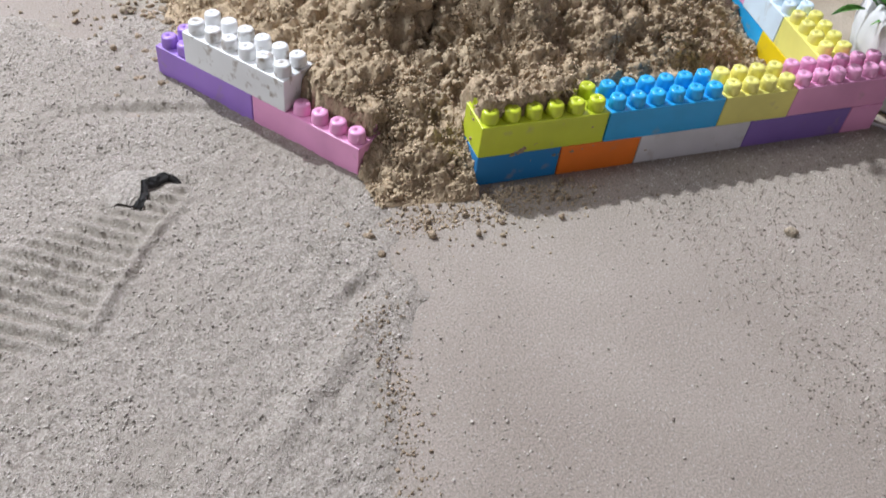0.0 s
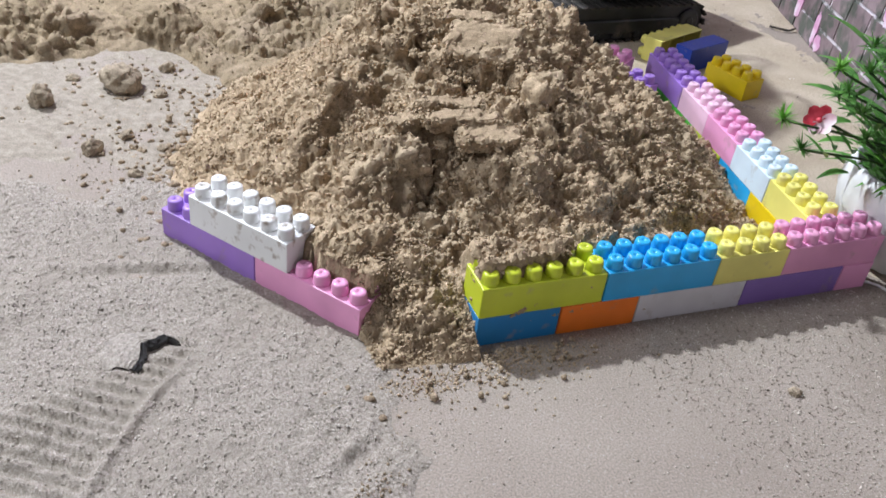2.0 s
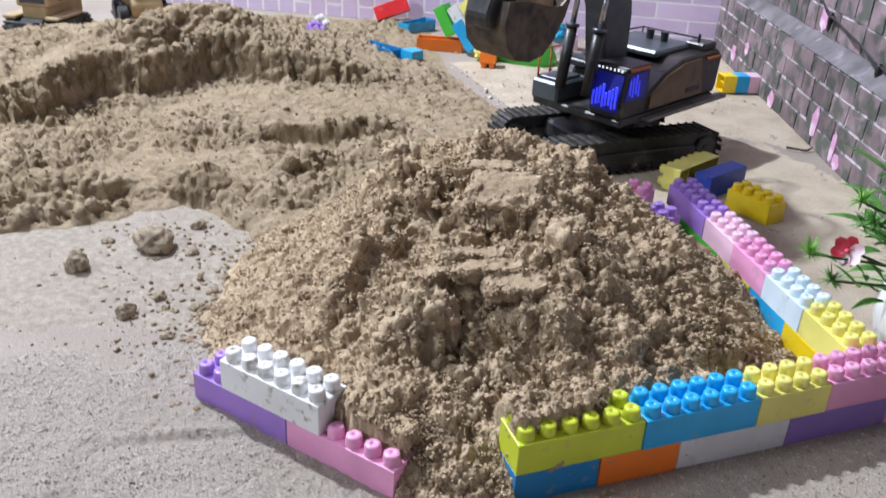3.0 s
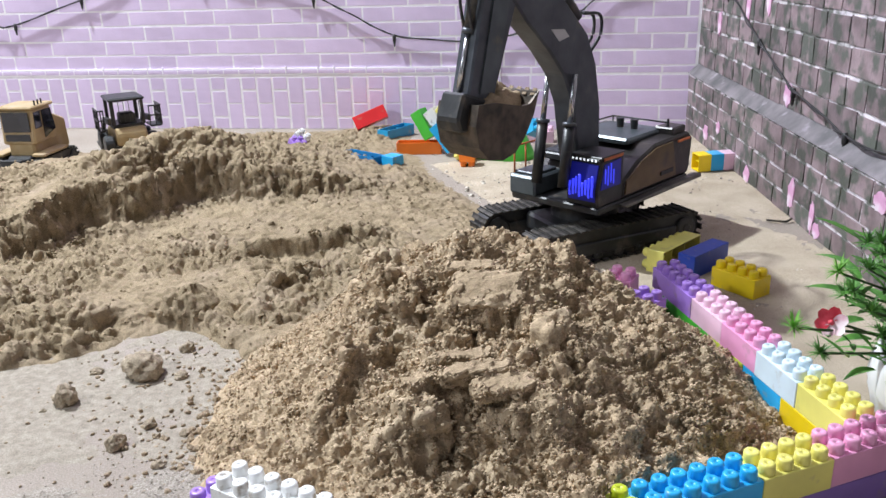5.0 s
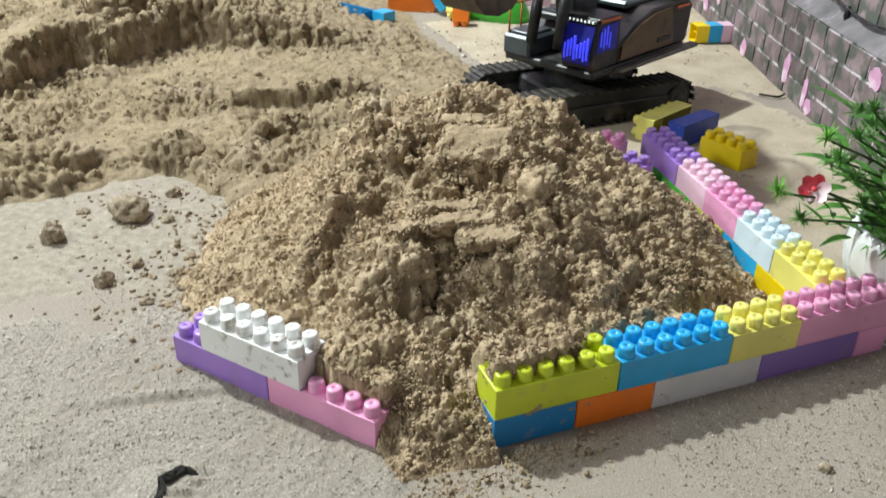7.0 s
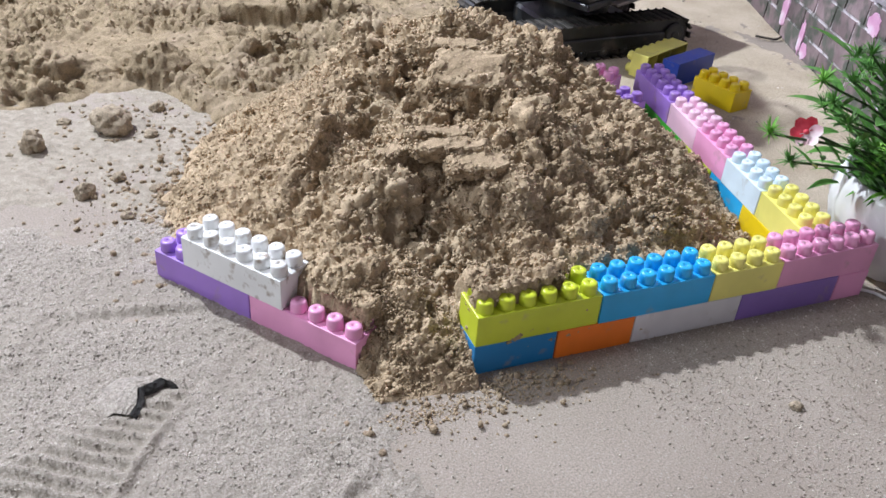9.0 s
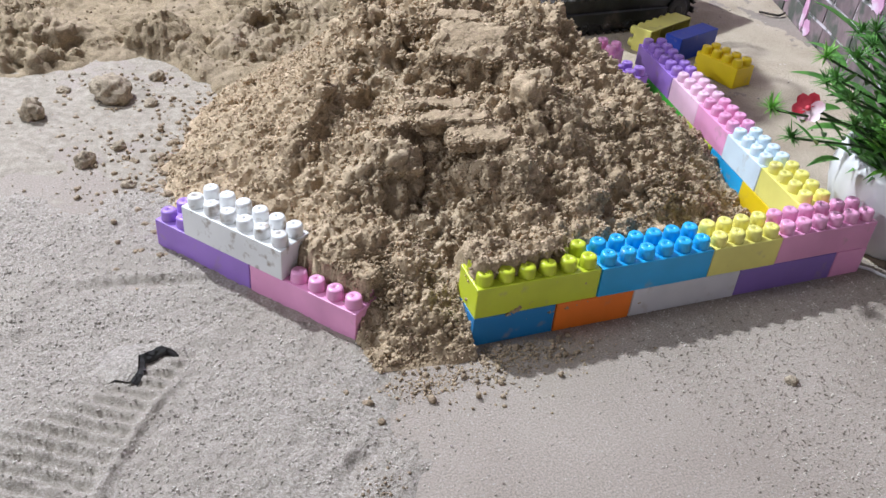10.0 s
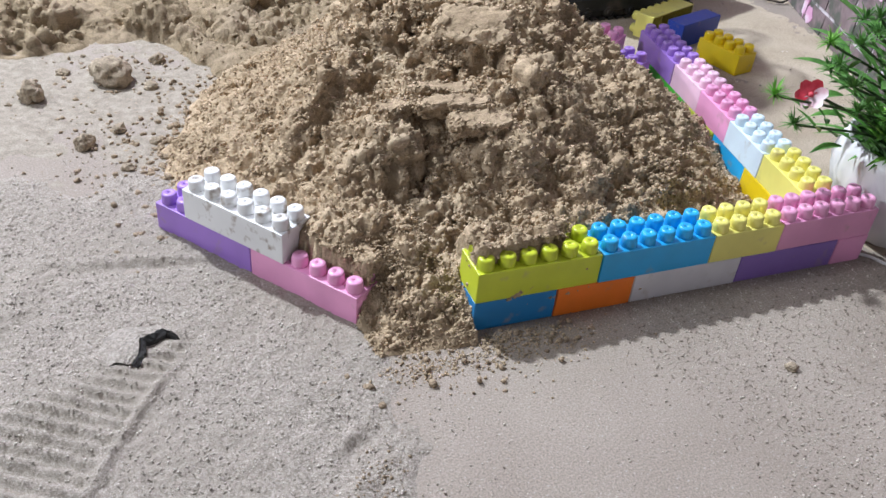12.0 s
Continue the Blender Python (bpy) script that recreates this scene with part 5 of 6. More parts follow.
part("chassis", prism([(-0.078, 0.022), (0.09, 0.022), (0.10, 0.032), (0.09, 0.05), (-0.07, 0.056), (-0.082, 0.045)], -0.032, 0.032, 0.003), BLACK, dozer, "black chassis")
for side in (-1, 1):
    part("fender", box((-0.08, side * 0.058 - 0.018, 0.056), (0.04, side * 0.058 + 0.018, 0.064), 0.002), TAN, dozer)
dcab = part("cab", prism([(-0.060, 0.085), (0.045, 0.085), (0.050, 0.11), (0.036, 0.176), (-0.052, 0.176)], -0.046, 0.046, 0.004), TAN, dozer)
part("roof", box((-0.060, -0.051, 0.175), (0.046, 0.051, 0.184), 0.003), TAN, dcab)
part("front_window", prism([(0.0495, 0.112), (0.0515, 0.114), (0.0405, 0.168), (0.0385, 0.168)], -0.036, 0.036, 0), GLASS, dcab, "dark cab window")
for y in (-0.0468, 0.0468):
    part("side_window", prism([(-0.012, 0.095), (0.042, 0.11), (0.032, 0.168), (-0.012, 0.168)], y - 0.001, y + 0.001, 0), GLASS, dcab, "dark cab window")
    part("side_window", prism([(-0.050, 0.125), (-0.018, 0.125), (-0.018, 0.168), (-0.048, 0.168)], y - 0.001, y + 0.001, 0), GLASS, dcab, "dark cab window")
part("rear_window", box((-0.0600, -0.037, 0.118), (-0.0575, 0.037, 0.170)), GLASS, dcab, "dark cab window")
part("lower_window", box((-0.0615, -0.034, 0.094), (-0.0595, 0.034, 0.112)), GLASS, dcab, "dark rear panel")
part("exhaust", cyl(0.005, 0.004, 0.085, pose(0.085, 0.026, 0.09), 14), BLACK, dozer, "black exhaust pipe")
for k in range(3):
    part("lamp_post", cyl(0.0022, 0.0022, 0.014, pose(-0.03 + 0.016 * k, -0.044, 0.183), 8), BLACK, dcab)
part("ripper", prism([(-0.075, 0.05), (-0.112, 0.055), (-0.118, 0.02), (-0.108, 0.02), (-0.104, 0.045), (-0.075, 0.04)], -0.03, 0.03, 0.002), BLACK, dozer)

skid = empty("toy_skid_loader", pose(-0.196, 1.62, 0.0, 0, 0, 100) @ Matrix.Scale(0.98, 4), "yellow toy skid loader with a black cab frame", "toy loader")
for side in (-1, 1):
    for x in (-0.035, 0.035):
        part("wheel", lathe([(0.012, -0.011), (0.020, -0.010), (0.022, -0.006), (0.022, 0.006), (0.020, 0.010), (0.012, 0.011), (0.008, 0.006)], 20, pose(x, side * 0.048, 0.022, 90, 0, 0)), BLACK, skid)
part("hull", prism([(-0.055, 0.02), (0.05, 0.018), (0.056, 0.04), (0.04, 0.056), (-0.05, 0.06), (-0.06, 0.045)], -0.034, 0.034, 0.004), TAN, skid)
scab = part("cab_floor", box((-0.04, -0.034, 0.056), (0.035, 0.034, 0.066), 0.002), BLACK, skid)
for x in (-0.038, 0.033):
    for y in (-0.033, 0.033):
        part("cab_post", box((x - 0.0035, y - 0.0035, 0.064), (x + 0.0035, y + 0.0035, 0.120), 0.001), BLACK, scab)
part("cab_roof", box((-0.046, -0.040, 0.118), (0.040, 0.040, 0.126), 0.003), BLACK, scab)
part("seat", box((-0.03, -0.018, 0.064), (0.0, 0.018, 0.09), 0.004), BLACK, scab)
for k in range(6):
    part("mesh_bar", box((-0.0385, -0.028 + 0.0112 * k, 0.066), (-0.0365, -0.0268 + 0.0112 * k, 0.118)), BLACK, scab)
for side in (-1, 1):
    arm = part("lift_arm", prism([(-0.05, 0.07), (-0.055, 0.085), (0.02, 0.078), (0.065, 0.04), (0.06, 0.03), (0.015, 0.066)], side * 0.043 - 0.004, side * 0.043 + 0.004, 0.001), BLACK, skid)
for side in (-1, 1):
    reach = 0.026 if side < 0 else 0.012
    near, far = sorted((side * 0.050, side * (0.050 + reach)))
    basket = part("basket", box((-0.024, near, 0.050), (0.030, far, 0.054), 0.001), BLACK, skid)
    for k in range(5):
        part("basket_bar", box((-0.024 + 0.0125 * k, side * (0.050 + reach) - 0.0012, 0.052), (-0.0216 + 0.0125 * k, side * (0.050 + reach) + 0.0012, 0.098)), BLACK, basket)
    for k in range(3):
        y = near + (far - near) * k / 2
        part("basket_bar", box((-0.0240, y - 0.0011, 0.052), (-0.0216, y + 0.0011, 0.098)), BLACK, basket)
    for z in (0.075, 0.097):
        part("basket_rim", box((-0.0255, near - 0.001, z), (-0.0220, far + 0.001, z + 0.003)), BLACK, basket)
        part("basket_rim", box((-0.0255, side * (0.050 + reach) - 0.0016, z), (0.031, side * (0.050 + reach) + 0.0016, z + 0.003)), BLACK, basket)
part("bucket", prism([(0.060, 0.004), (0.110, 0.004), (0.108, 0.008), (0.068, 0.012), (0.064, 0.042), (0.058, 0.042)], -0.055, 0.055, 0.001), BLACK, skid)


# ---- potted artificial plant ----
VASE = material("white_glazed_plastic", ((0.70, 0.70, 0.70), (0.82, 0.82, 0.82)), scale=20, rough=0.3, stain=((0.5, 0.45, 0.38), 30.0, 0.62, 0.9))
LEAF = material("artificial_leaf", ((0.05, 0.155, 0.028), (0.125, 0.30, 0.055)), scale=60, rough=0.45)
LIGHT_LEAF = material("bright_artificial_leaf", ((0.10, 0.30, 0.03), (0.22, 0.46, 0.07)), scale=60, rough=0.45)
STEM = material("artificial_stem", ((0.025, 0.06, 0.014), (0.05, 0.10, 0.025)), scale=60, rough=0.5)
PETAL = material("red_petal", ((0.55, 0.02, 0.045), (0.75, 0.09, 0.13)), scale=120, rough=0.5)
PALE_PETAL = material("pale_petal", ((0.75, 0.45, 0.52), (0.85, 0.72, 0.75)), scale=120, rough=0.5)
POT = Vector((0.418, 0.038, 0))
plant = empty("potted_plant", Matrix.Translation(POT), "white fluted pot with artificial leaves and a red flower", "potted plant")
bm = lathe([(0.043, 0.0), (0.046, 0.002), (0.056, 0.025), (0.0635, 0.052), (0.062, 0.070), (0.059, 0.081), (0.056, 0.081), (0.054, 0.065)], 60)
for v in bm.verts:
    a = math.atan2(v.co.y, v.co.x)
    if v.co.z < 0.075:
        v.co.xy *= 1 + 0.018 * math.cos(20 * a)
part("pot", bm, VASE, plant, smooth=True)
part("filling", cyl(0.053, 0.053, 0.004, pose(0, 0, 0.066), 24), STEM, plant)


def blade(bm, root, tip, width, droop=0.0, seg=5):
    """One narrow leaf, folded along its middle."""
    root, tip = Vector(root), Vector(tip)
    d = tip - root
    side = d.cross(Vector((0, 0, 1))).normalized()
    rows = []
    for k in range(seg + 1):
        t = k / seg
        p = root + d * t + Vector((0, 0, droop * (t - t * t) * 4))
        w = width * math.sin(math.pi * (0.12 + 0.86 * t)) * (1 - 0.25 * t)
        rows.append([bm.verts.new(p - side * w), bm.verts.new(p - Vector((0, 0, w * 0.35))), bm.verts.new(p + side * w)])
    for a, b in zip(rows, rows[1:]):
        bm.faces.new((a[0], a[1], b[1], b[0]))
        bm.faces.new((a[1], a[2], b[2], b[1]))


prng = random.Random(11)


def rosette(centre, size, count, mat, name="leaf_tuft"):
    bm = bmesh.new()
    for k in range(count):
        a, e = prng.uniform(0, 2 * math.pi), prng.uniform(-0.3, 1.2)
        d = Vector((math.cos(a) * math.cos(e), math.sin(a) * math.cos(e), math.sin(e)))
        blade(bm, centre, Vector(centre) + d * size * prng.uniform(0.6, 1.1), size * 0.05, size * 0.06, 4)
    return part(name, bm, mat, plant)


TIPS = (((-0.162, 0.017, 0.133), LIGHT_LEAF), ((-0.132, 0.017, 0.105), LEAF), ((-0.125, 0.017, 0.172), LIGHT_LEAF), ((-0.090, 0.020, 0.167), LEAF), ((-0.107, 0.017, 0.153), LEAF), ((-0.085, 0.017, 0.189), LEAF), ((-0.066, 0.03, 0.172), LEAF), ((-0.07, 0.0, 0.156), LEAF),
        ((-0.075, 0.01, 0.178), LEAF), ((-0.05, 0.02, 0.185), LEAF), ((-0.02, 0.0, 0.19), LEAF), ((0.02, 0.02, 0.185), LEAF), ((0.06, 0.0, 0.165), LEAF), ((0.085, -0.02, 0.14), LIGHT_LEAF), ((0.0, -0.05, 0.16), LEAF),
        ((-0.06, -0.03, 0.145), LEAF), ((0.05, 0.05, 0.16), LEAF), ((-0.05, 0.06, 0.17), LEAF), ((-0.085, -0.03, 0.130), LIGHT_LEAF), ((-0.02, -0.06, 0.13), LEAF), ((-0.095, 0.035, 0.14), LEAF), ((-0.11, -0.005, 0.145), LEAF), ((-0.09, 0.0, 0.12), LEAF))
for tip, mat in TIPS:
    t = Vector(tip)
    mid = Vector((t.x * 0.4, t.y * 0.4, 0.068 + (t.z - 0.068) * 0.62))
    tube("stem", curve_points([(t.x * 0.12, t.y * 0.12, 0.066), mid, t], 5), 0.0011, STEM, plant, 6)
    rosette(t, 0.0145, 60, mat)
    for k in range(4):
        q = Vector((t.x * 0.12, t.y * 0.12, 0.066)).lerp(mid, 0.4).lerp(t, 0.2 + 0.18 * k)
        bm = bmesh.new()
        for s in (-1, 1):
            a = math.atan2(t.y, t.x) + s * prng.uniform(0.5, 1.1)
            blade(bm, q, q + Vector((math.cos(a), math.sin(a), prng.uniform(0.1, 0.7))) * prng.uniform(0.016, 0.026), 0.0028, 0.002, 4)
        part("leaf", bm, LEAF, plant)
for k in range(150):
    a, e = prng.uniform(0, 2 * math.pi), prng.uniform(0.05, 1.3)
    d = Vector((math.cos(a) * math.cos(e), math.sin(a) * math.cos(e), math.sin(e)))
    bm = bmesh.new()
    blade(bm, (d.x * 0.03, d.y * 0.03, 0.068), Vector((0, 0, 0.06)) + d * prng.uniform(0.055, 0.105), 0.0036, 0.008, 7)
    part("grass_blade", bm, LIGHT_LEAF if k % 3 == 0 else LEAF, plant)
for k in range(46):
    a, r = prng.uniform(0, 2 * math.pi), prng.uniform(0.02, 0.085)
    q = Vector((math.cos(a) * r - 0.015, math.sin(a) * r, 0.085 + prng.uniform(0, 0.085)))
    bm = bmesh.new()
    blade(bm, q, q + Vector((math.cos(a + prng.uniform(-0.8, 0.8)), math.sin(a), prng.uniform(-0.3, 0.6))) * prng.uniform(0.025, 0.04), prng.uniform(0.005, 0.008), 0.004, 6)
    part("leaf", bm, LEAF, plant)
for centre, size in (((0.030, -0.052, 0.112), 0.030), ((0.005, -0.050, 0.140), 0.026), ((-0.030, -0.030, 0.165), 0.022)):
    bm = bmesh.new()
    for k in range(46):
        a, e = prng.uniform(0, 2 * math.pi), prng.uniform(-0.5, 1.3)
        d = Vector((math.cos(a) * math.cos(e), math.sin(a) * math.cos(e), math.sin(e)))
        blade(bm, centre, Vector(centre) + d * size * prng.uniform(0.6, 1.05), size * 0.13, size * 0.05, 4)
    part("leaf_tuft", bm, LIGHT_LEAF, plant, "frilly bright green tuft")
F = Vector((-0.125, 0.017, 0.130))
tube("flower_stem", curve_points([(-0.01, 0, 0.066), (-0.065, 0.0, 0.105), F + Vector((0.004, 0, 0))], 6), 0.0012, STEM, plant, 6)
facing = Vector((-0.6, -0.6, 0.5)).normalized()
turn = facing.to_track_quat("Z", "Y").to_matrix()
flower = part("flower_heart", lathe([(0.0020, 0.0), (0.0022, 0.001), (0.0014, 0.0025), (0.0003, 0.003)], 14, Matrix.Translation(F) @ turn.to_4x4()), PETAL, plant, "deep red flower heart", True)
for k in range(6):
    a = 2 * math.pi * k / 6 + 0.3
    bm = bmesh.new()
    rows = []
    for i in range(5):
        t = i / 4
        w = 0.0052 * math.sin(math.pi * (0.15 + 0.72 * t))
        c = turn @ Vector((math.cos(a) * (0.002 + 0.0100 * t), math.sin(a) * (0.002 + 0.0100 * t), 0.001 + 0.003 * t * t))
        s = turn @ Vector((-math.sin(a), math.cos(a), 0.1)) * w
        rows.append([bm.verts.new(F + c - s), bm.verts.new(F + c + (turn @ Vector((0, 0, -0.001)))), bm.verts.new(F + c + s)])
    for p, q in zip(rows, rows[1:]):
        bm.faces.new((p[0], p[1], q[1], q[0]))
        bm.faces.new((p[1], p[2], q[2], q[1]))
    part("petal", bm, PETAL if k in (1, 2, 3) else PALE_PETAL, flower, smooth=True)


# ---- strings of small lamps on the walls ----
WIRE = material("black_cable", ((0.012, 0.012, 0.012), (0.03, 0.028, 0.03)), scale=50, rough=0.5)
BULB = material("smoked_bulb", ((0.02, 0.02, 0.022), (0.06, 0.06, 0.065)), scale=80, rough=0.3)


def lamp_string(m, points, lamps, label):
    """Cable along a wall: x along the wall, z up, held just off it."""
    thing = empty("lamp_string", m, label, "string light")
    line = curve_points([(x, -0.0042 + 0.001 * math.sin(40 * x), z) for x, z in points], 8)
    tube("cable", line, 0.0016, WIRE, thing, 8)
    twin = [p + Vector((0, -0.002 + 0.002 * math.sin(i * 0.9), 0.0018 * math.cos(i * 0.9))) for i, p in enumerate(line)]
    tube("cable", twin, 0.0012, WIRE, thing, 8)
    for x, z in lamps:
        socket = part("socket", lathe([(0.0035, 0.0), (0.0042, 0.003), (0.0042, 0.012), (0.0028, 0.016)], 12, pose(x, -0.0052, z - 0.014)), WIRE, thing, smooth=True)
        part("bulb", lathe([(0.0005, -0.012), (0.0022, -0.008), (0.003, 0.0), (0.003, 0.002)], 12, pose(x, -0.0052, z - 0.015)), BULB, socket, smooth=True)


lamp_string(M_BACK, [(1.850, 0.294), (1.713, 0.261), (1.655, 0.262), (1.471, 0.317), (1.271, 0.378), (1.061, 0.368), (0.914, 0.331), (0.854, 0.305), (0.775, 0.265), (0.689, 0.223), (0.562, 0.209), (0.473, 0.207), (0.386, 0.228), (0.272, 0.264), (0.230, 0.293), (0.093, 0.400), (0.030, 0.421)],
            [(1.657, 0.263), (1.466, 0.321), (0.877, 0.313), (0.688, 0.223), (0.473, 0.207), (0.272, 0.266), (1.166, 0.376)], "black string of small unlit lamps along the lilac wall")
lamp_string(M_SIDE, [(0.021, 0.421), (0.158, 0.342), (0.302, 0.282), (0.407, 0.242), (0.494, 0.210), (0.584, 0.185), (0.701, 0.168), (0.781, 0.155), (0.904, 0.158), (1.052, 0.189), (1.262, 0.263), (1.683, 0.294)],
            [(0.210, 0.321), (0.407, 0.244), (0.584, 0.187), (0.781, 0.158), (0.947, 0.166)], "black string of small unlit lamps along the stone wall")


# ---- painted bricks and stones ----
ROWH, BRICK, GAP = 0.0352, 0.1472, 0.0046
DADO_END = 0.44


def piece_mesh(w, h, mat, deep=0.006, soft=0.0):
    bm = box((0, 0, 0), (w, deep, h), 0.0003)
    if soft:
        for v in bm.verts:
            v.co.x += random.uniform(-soft, soft)
            v.co.z += random.uniform(-soft, soft)
    ob = finish(bm, "piece", mat)
    me = ob.data
    bpy.data.objects.remove(ob)
    return me


def lay(name, me, parent, x, z, y=0.0029):
    ob = new(name, me)
    ob.parent = parent
    ob.matrix_basis = pose(x, y, z)
    return ob


LEDGE_Z = 0.124
WIDE = 1.35 * GAP
brick_me = [piece_mesh(BRICK - GAP, ROWH - GAP, LILAC, 0.006, 0.0007) for _ in range(4)]
half_me = piece_mesh(BRICK / 2 - GAP, ROWH - GAP, LILAC)
up_me = [piece_mesh(0.040 - WIDE, 0.066 - WIDE, LILAC, 0.006, 0.0007) for _ in range(4)]
brng = random.Random(2)
long_me = [piece_mesh(BRICK - GAP, ROWH - GAP, LILAC, 0.006, 0.0007) for _ in range(4)]
short_me = [piece_mesh(BRICK / 2 - GAP, ROWH - GAP, LILAC, 0.006, 0.0007) for _ in range(3)]
for row in range(10):
    z = LEDGE_Z + 0.008 + (row + 0.5) * ROWH
    x = (0.911 if row % 2 else 1.022) - 7.5 * BRICK
    short = True
    while x < 1.9:
        w = BRICK / 2 if short else BRICK
        brng.random()
        if x >= 0:
            lay("brick", brng.choice(short_me if short else long_me), wall_back, x + 0.002, z + brng.uniform(-0.0008, 0.0008))
        elif x + w > 0.02:
            lay("brick", piece_mesh(x + w - 0.004 - GAP, ROWH - GAP, LILAC), wall_back, 0.004, z)
        x += w
        short = not short
for k in range(27):
    lay("brick", piece_mesh(BRICK / 2 - GAP, 0.5 * ROWH - GAP, LILAC) if k % 3 else piece_mesh(BRICK / 2 - GAP, 0.5 * ROWH - GAP, LILAC, 0.006, 0.0006), wall_back, 0.004 + BRICK / 2 * k, LEDGE_Z + 0.008)
part("upper_paint", box((0.0, 0.0015, LEDGE_Z + 0.010 + 10.5 * ROWH), (3.2, 0.0036, TOP)), LILAC, wall_back)
# below the ledge: flat courses by the corner, upright bricks on the thicker foot of the wall
for row in range(4):
    z = LEDGE_Z + 0.006 - (row + 1) * ROWH
    x = 0.006 - BRICK / 2 * ((row + 1) % 2)
    while x < DADO_END - 0.06:
        if x >= 0:
            lay("brick", brng.choice(brick_me) if x + BRICK < DADO_END else half_me, wall_back, x, z)
        else:
            lay("brick", half_me, wall_back, 0.006, z)
        x += BRICK
dado = finish(box((DADO_END, -0.0008, 0.0), (2.75, 0.004, LEDGE_Z + 0.0100), 0.001), "dado", LINE)
dado.matrix_world = M_BACK
structure(dado, "thicker wall foot painted with upright lilac bricks", "wall")
ledge = finish(prism([(-0.0018, LEDGE_Z + 0.0123), (-0.0020, LEDGE_Z + 0.0135), (-0.0020, LEDGE_Z + 0.0200), (-0.0012, LEDGE_Z + 0.0220), (0.004, LEDGE_Z + 0.0220), (0.004, LEDGE_Z + 0.0123)], DADO_END, 2.75, 0.0006, Matrix(((0, 1, 0, 0), (1, 0, 0, 0), (0, 0, 1, 0), (0, 0, 0, 1)))), "ledge", LILAC)
ledge.matrix_world = M_BACK
structure(ledge, "narrow pale painted ledge on the lilac wall", "ledge")
part("painted_line", box((DADO_END, -0.0016, LEDGE_Z + 0.0096), (2.75, 0.004, LEDGE_Z + 0.0124)), LINE, ledge, "white painted line")
part("painted_line", box((DADO_END, -0.0014, LEDGE_Z + 0.0219), (2.75, 0.004, LEDGE_Z + 0.0248)), LINE, ledge, "white painted line")
for col in range(38):
    x = DADO_END + 0.0015 + 0.040 * col
    part("painted_line", box((x - 0.0012, -0.0023, LEDGE_Z + 0.0120), (x + 0.0012, 0.002, LEDGE_Z + 0.024 + 0.006 * brng.random())), LINE, ledge)
for col in range(38):
    x = DADO_END + 0.003 + 0.040 * col
    z = -0.033 * (col % 2)
    while z < LEDGE_Z - 0.003:
        lo, hi = max(z, 0.002), min(z + 0.066, LEDGE_Z + 0.0095)
        if hi - lo > 0.05:
            lay("brick", brng.choice(up_me), dado, x, lo, -0.0013)
        else:
            lay("brick", piece_mesh(0.040 - WIDE, hi - lo - WIDE, LILAC), dado, x, lo, -0.0013)
        z += 0.066

STONE_L, STONE_H, SGAP = 0.0695, 0.0405, 0.0048
stone_me = [piece_mesh(STONE_L * f - SGAP, STONE_H - SGAP, STONE, 0.008, 0.0018) for f in (0.7, 0.9, 1.1, 1.35)]
stone_len = (0.7, 0.9, 1.1, 1.35)
SIDE_DADO = 0.130
side_foot = finish(box((0.0, -0.016, 0.0), (2.2, 0.004, SIDE_DADO), 0.001), "dado", GROUT)
side_foot.matrix_world = M_SIDE
structure(side_foot, "thicker wall foot painted as dark stones", "wall")
bm = bmesh.new()
a = [bm.verts.new((0.0, y, z)) for y, z in ((-0.019, SIDE_DADO), (0.004, SIDE_DADO + 0.022), (0.004, SIDE_DADO))]
b = [bm.verts.new((2.2, v.co.y, v.co.z)) for v in a]
fs = [bm.faces.new(a), bm.faces.new(b)] + [bm.faces.new((a[k], a[(k + 1) % 3], b[(k + 1) % 3], b[k])) for k in range(3)]
bmesh.ops.recalc_face_normals(bm, faces=fs)
side_ledge = finish(bm, "ledge", LEDGE)
side_ledge.matrix_world = M_SIDE
structure(side_ledge, "sloping dark painted ledge of the stone wall", "ledge")
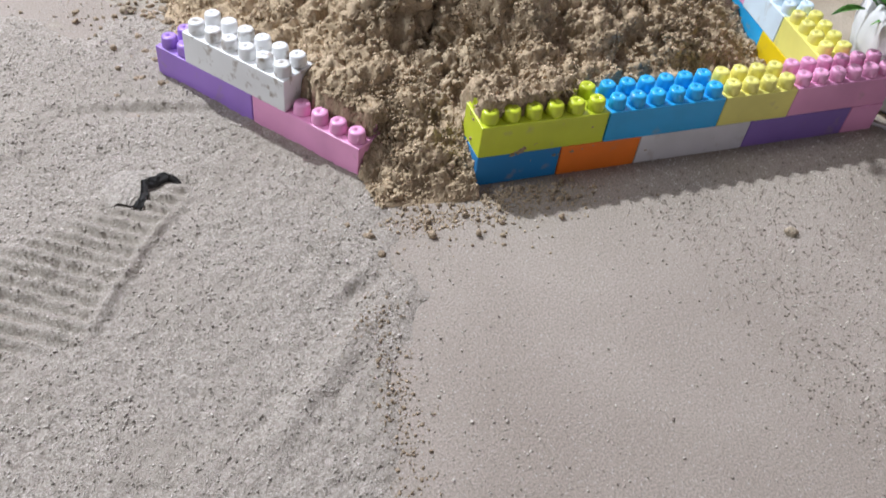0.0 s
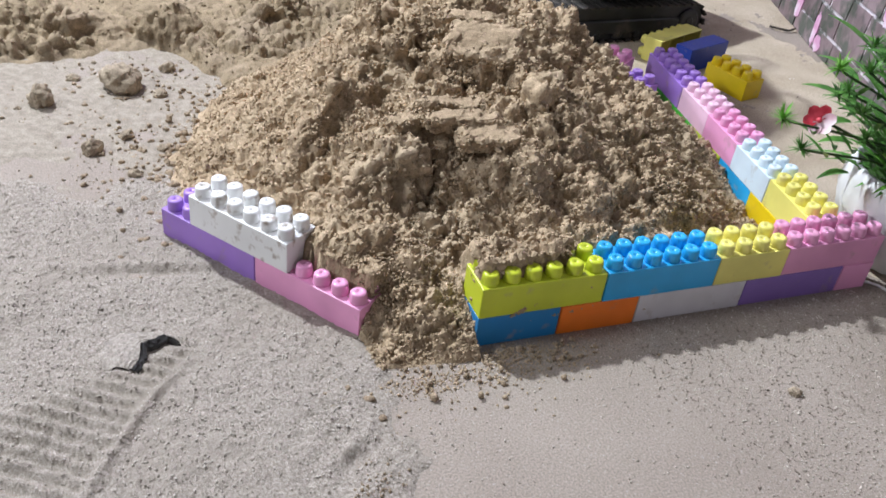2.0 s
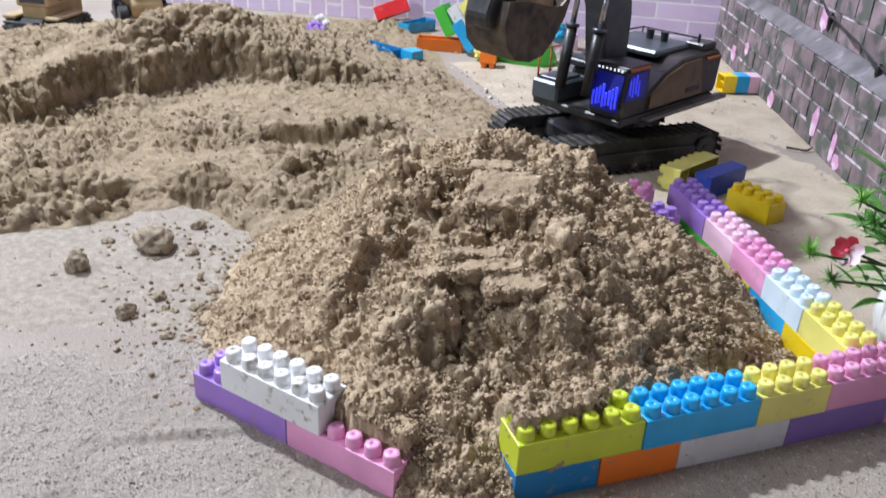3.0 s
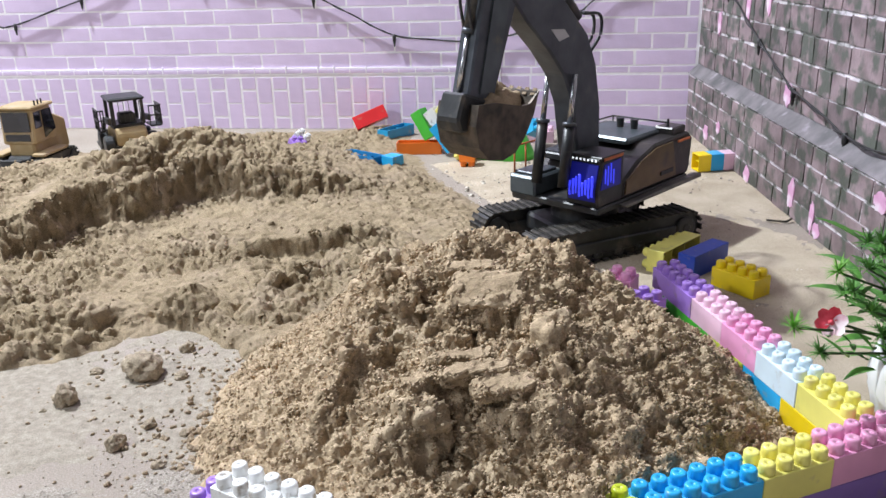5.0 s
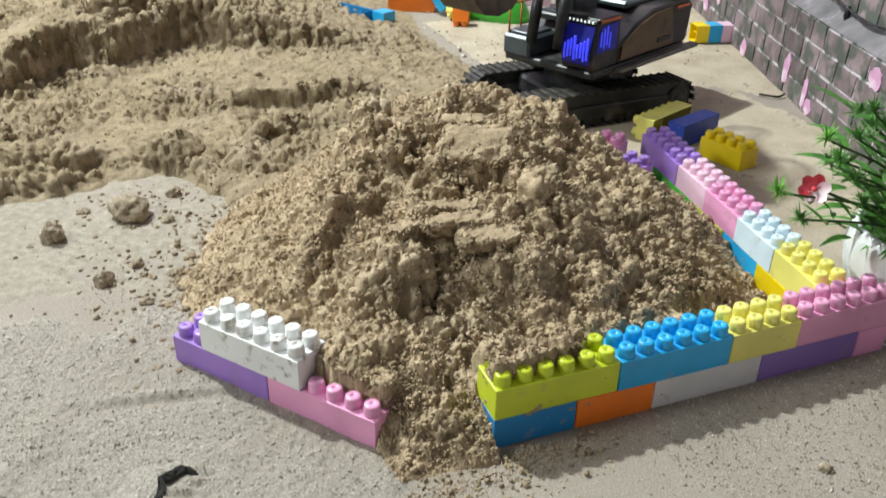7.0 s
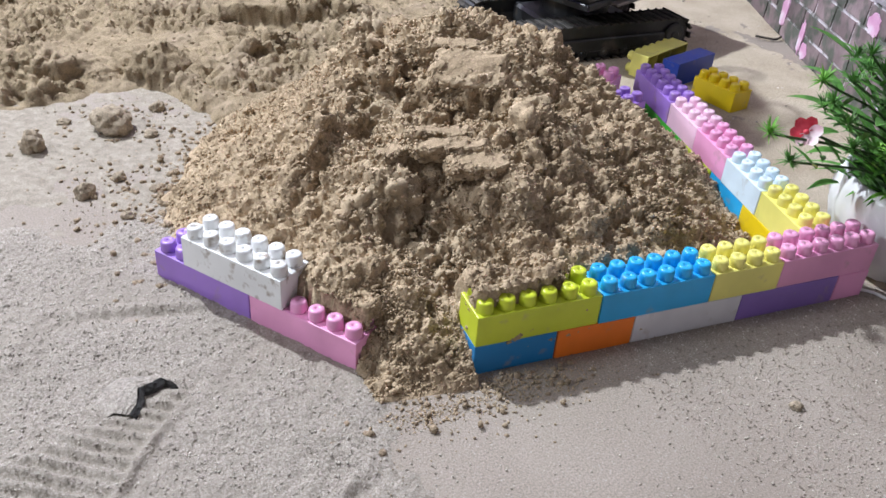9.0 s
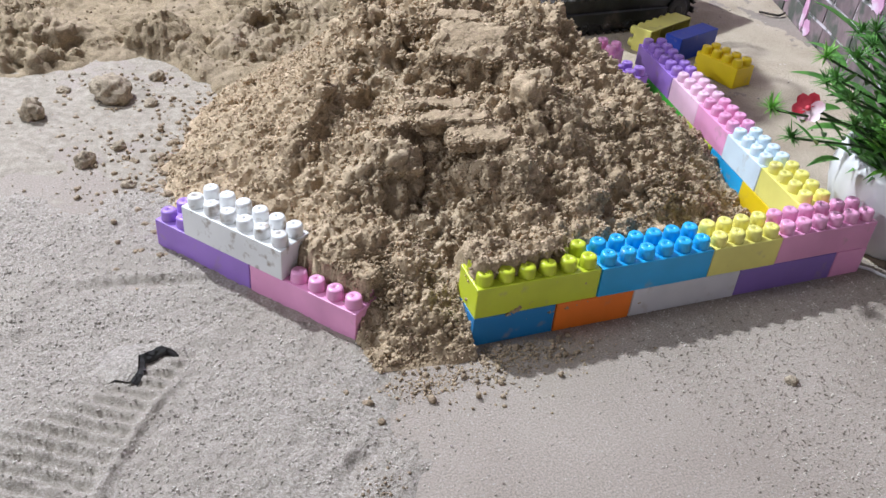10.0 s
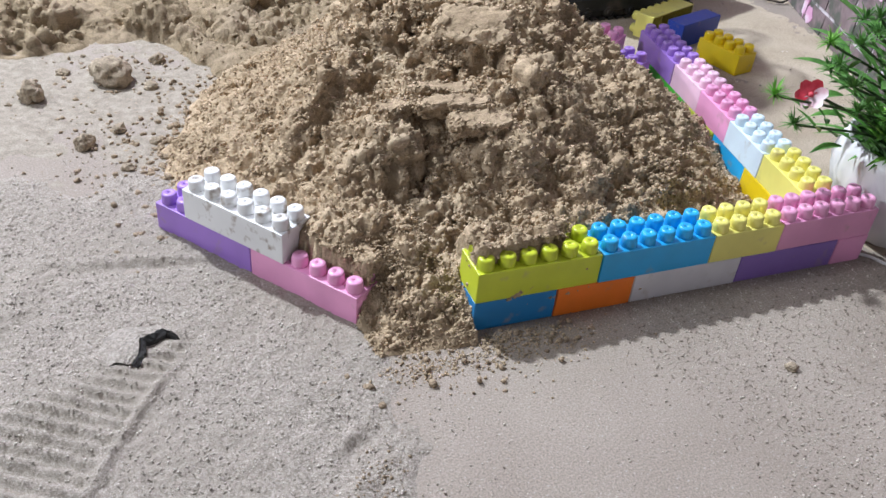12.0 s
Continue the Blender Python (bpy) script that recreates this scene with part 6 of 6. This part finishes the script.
for row in range(11):
    low = row < 4
    z = 0.001 + row * 0.0322 if low else SIDE_DADO + 0.022 + (row - 4) * STONE_H
    x = -brng.uniform(0.0, 0.08) if not low else -0.02 * (row % 3)
    while x < 1.45:
        k = brng.randrange(4)
        if x + STONE_L * stone_len[k] > 0.02:
            ob = lay("stone", stone_me[k], side_foot if low else wall_side, max(x, 0.003), z, -0.0178 if low else 0.001)
            cut = min(1.0, (x + STONE_L * stone_len[k] - 0.003 - SGAP) / (STONE_L * stone_len[k] - SGAP))
            ob.scale = (cut, 1, 0.79 if low else 1)
        x += STONE_L * stone_len[k]
part("upper_paint", box((0.0, 0.0005, SIDE_DADO + 0.024 + 7 * STONE_H), (3.2, 0.0034, TOP)), STONE, wall_side)
# pink paint daubs over the stones
DAUB = material("pink_paint_daub", ((0.52, 0.25, 0.42), (0.70, 0.42, 0.59)), scale=30, rough=0.6, stain=((0.72, 0.66, 0.72), 40.0, 0.5, 0.7))
for x, z, w, h in ((0.652, 0.037, 0.022, 0.030), (0.442, 0.012, 0.028, 0.022), (0.547, 0.173, 0.03, 0.024), (0.316, 0.294, 0.022, 0.032), (0.421, 0.315, 0.022, 0.036), (0.905, 0.200, 0.03, 0.034), (0.926, 0.105, 0.03, 0.016), (0.168, 0.031, 0.03, 0.02),
                   (0.757, 0.012, 0.024, 0.014), (0.147, 0.252, 0.02, 0.03), (0.736, 0.026, 0.014, 0.03), (0.252, 0.058, 0.02, 0.016)):
    bm = bmesh.new()
    ring = []
    for k in range(18):
        a = 2 * math.pi * k / 18
        q = 0.75 + 0.35 * brng.random()
        ring.append(bm.verts.new((math.cos(a) * w * 0.58 * q, 0, math.sin(a) * h * 0.85 * q)))
    top = bmesh.ops.extrude_face_region(bm, geom=[bm.faces.new(ring)])
    bmesh.ops.translate(bm, vec=(0, 0.002, 0), verts=[v for v in top["geom"] if isinstance(v, bmesh.types.BMVert)])
    bmesh.ops.recalc_face_normals(bm, faces=bm.faces)
    low = z < SIDE_DADO
    ob = finish(bm, "paint_daub", DAUB, side_foot if low else wall_side)
    ob.matrix_basis = pose(x, -0.0188 if low else -0.0003, z)
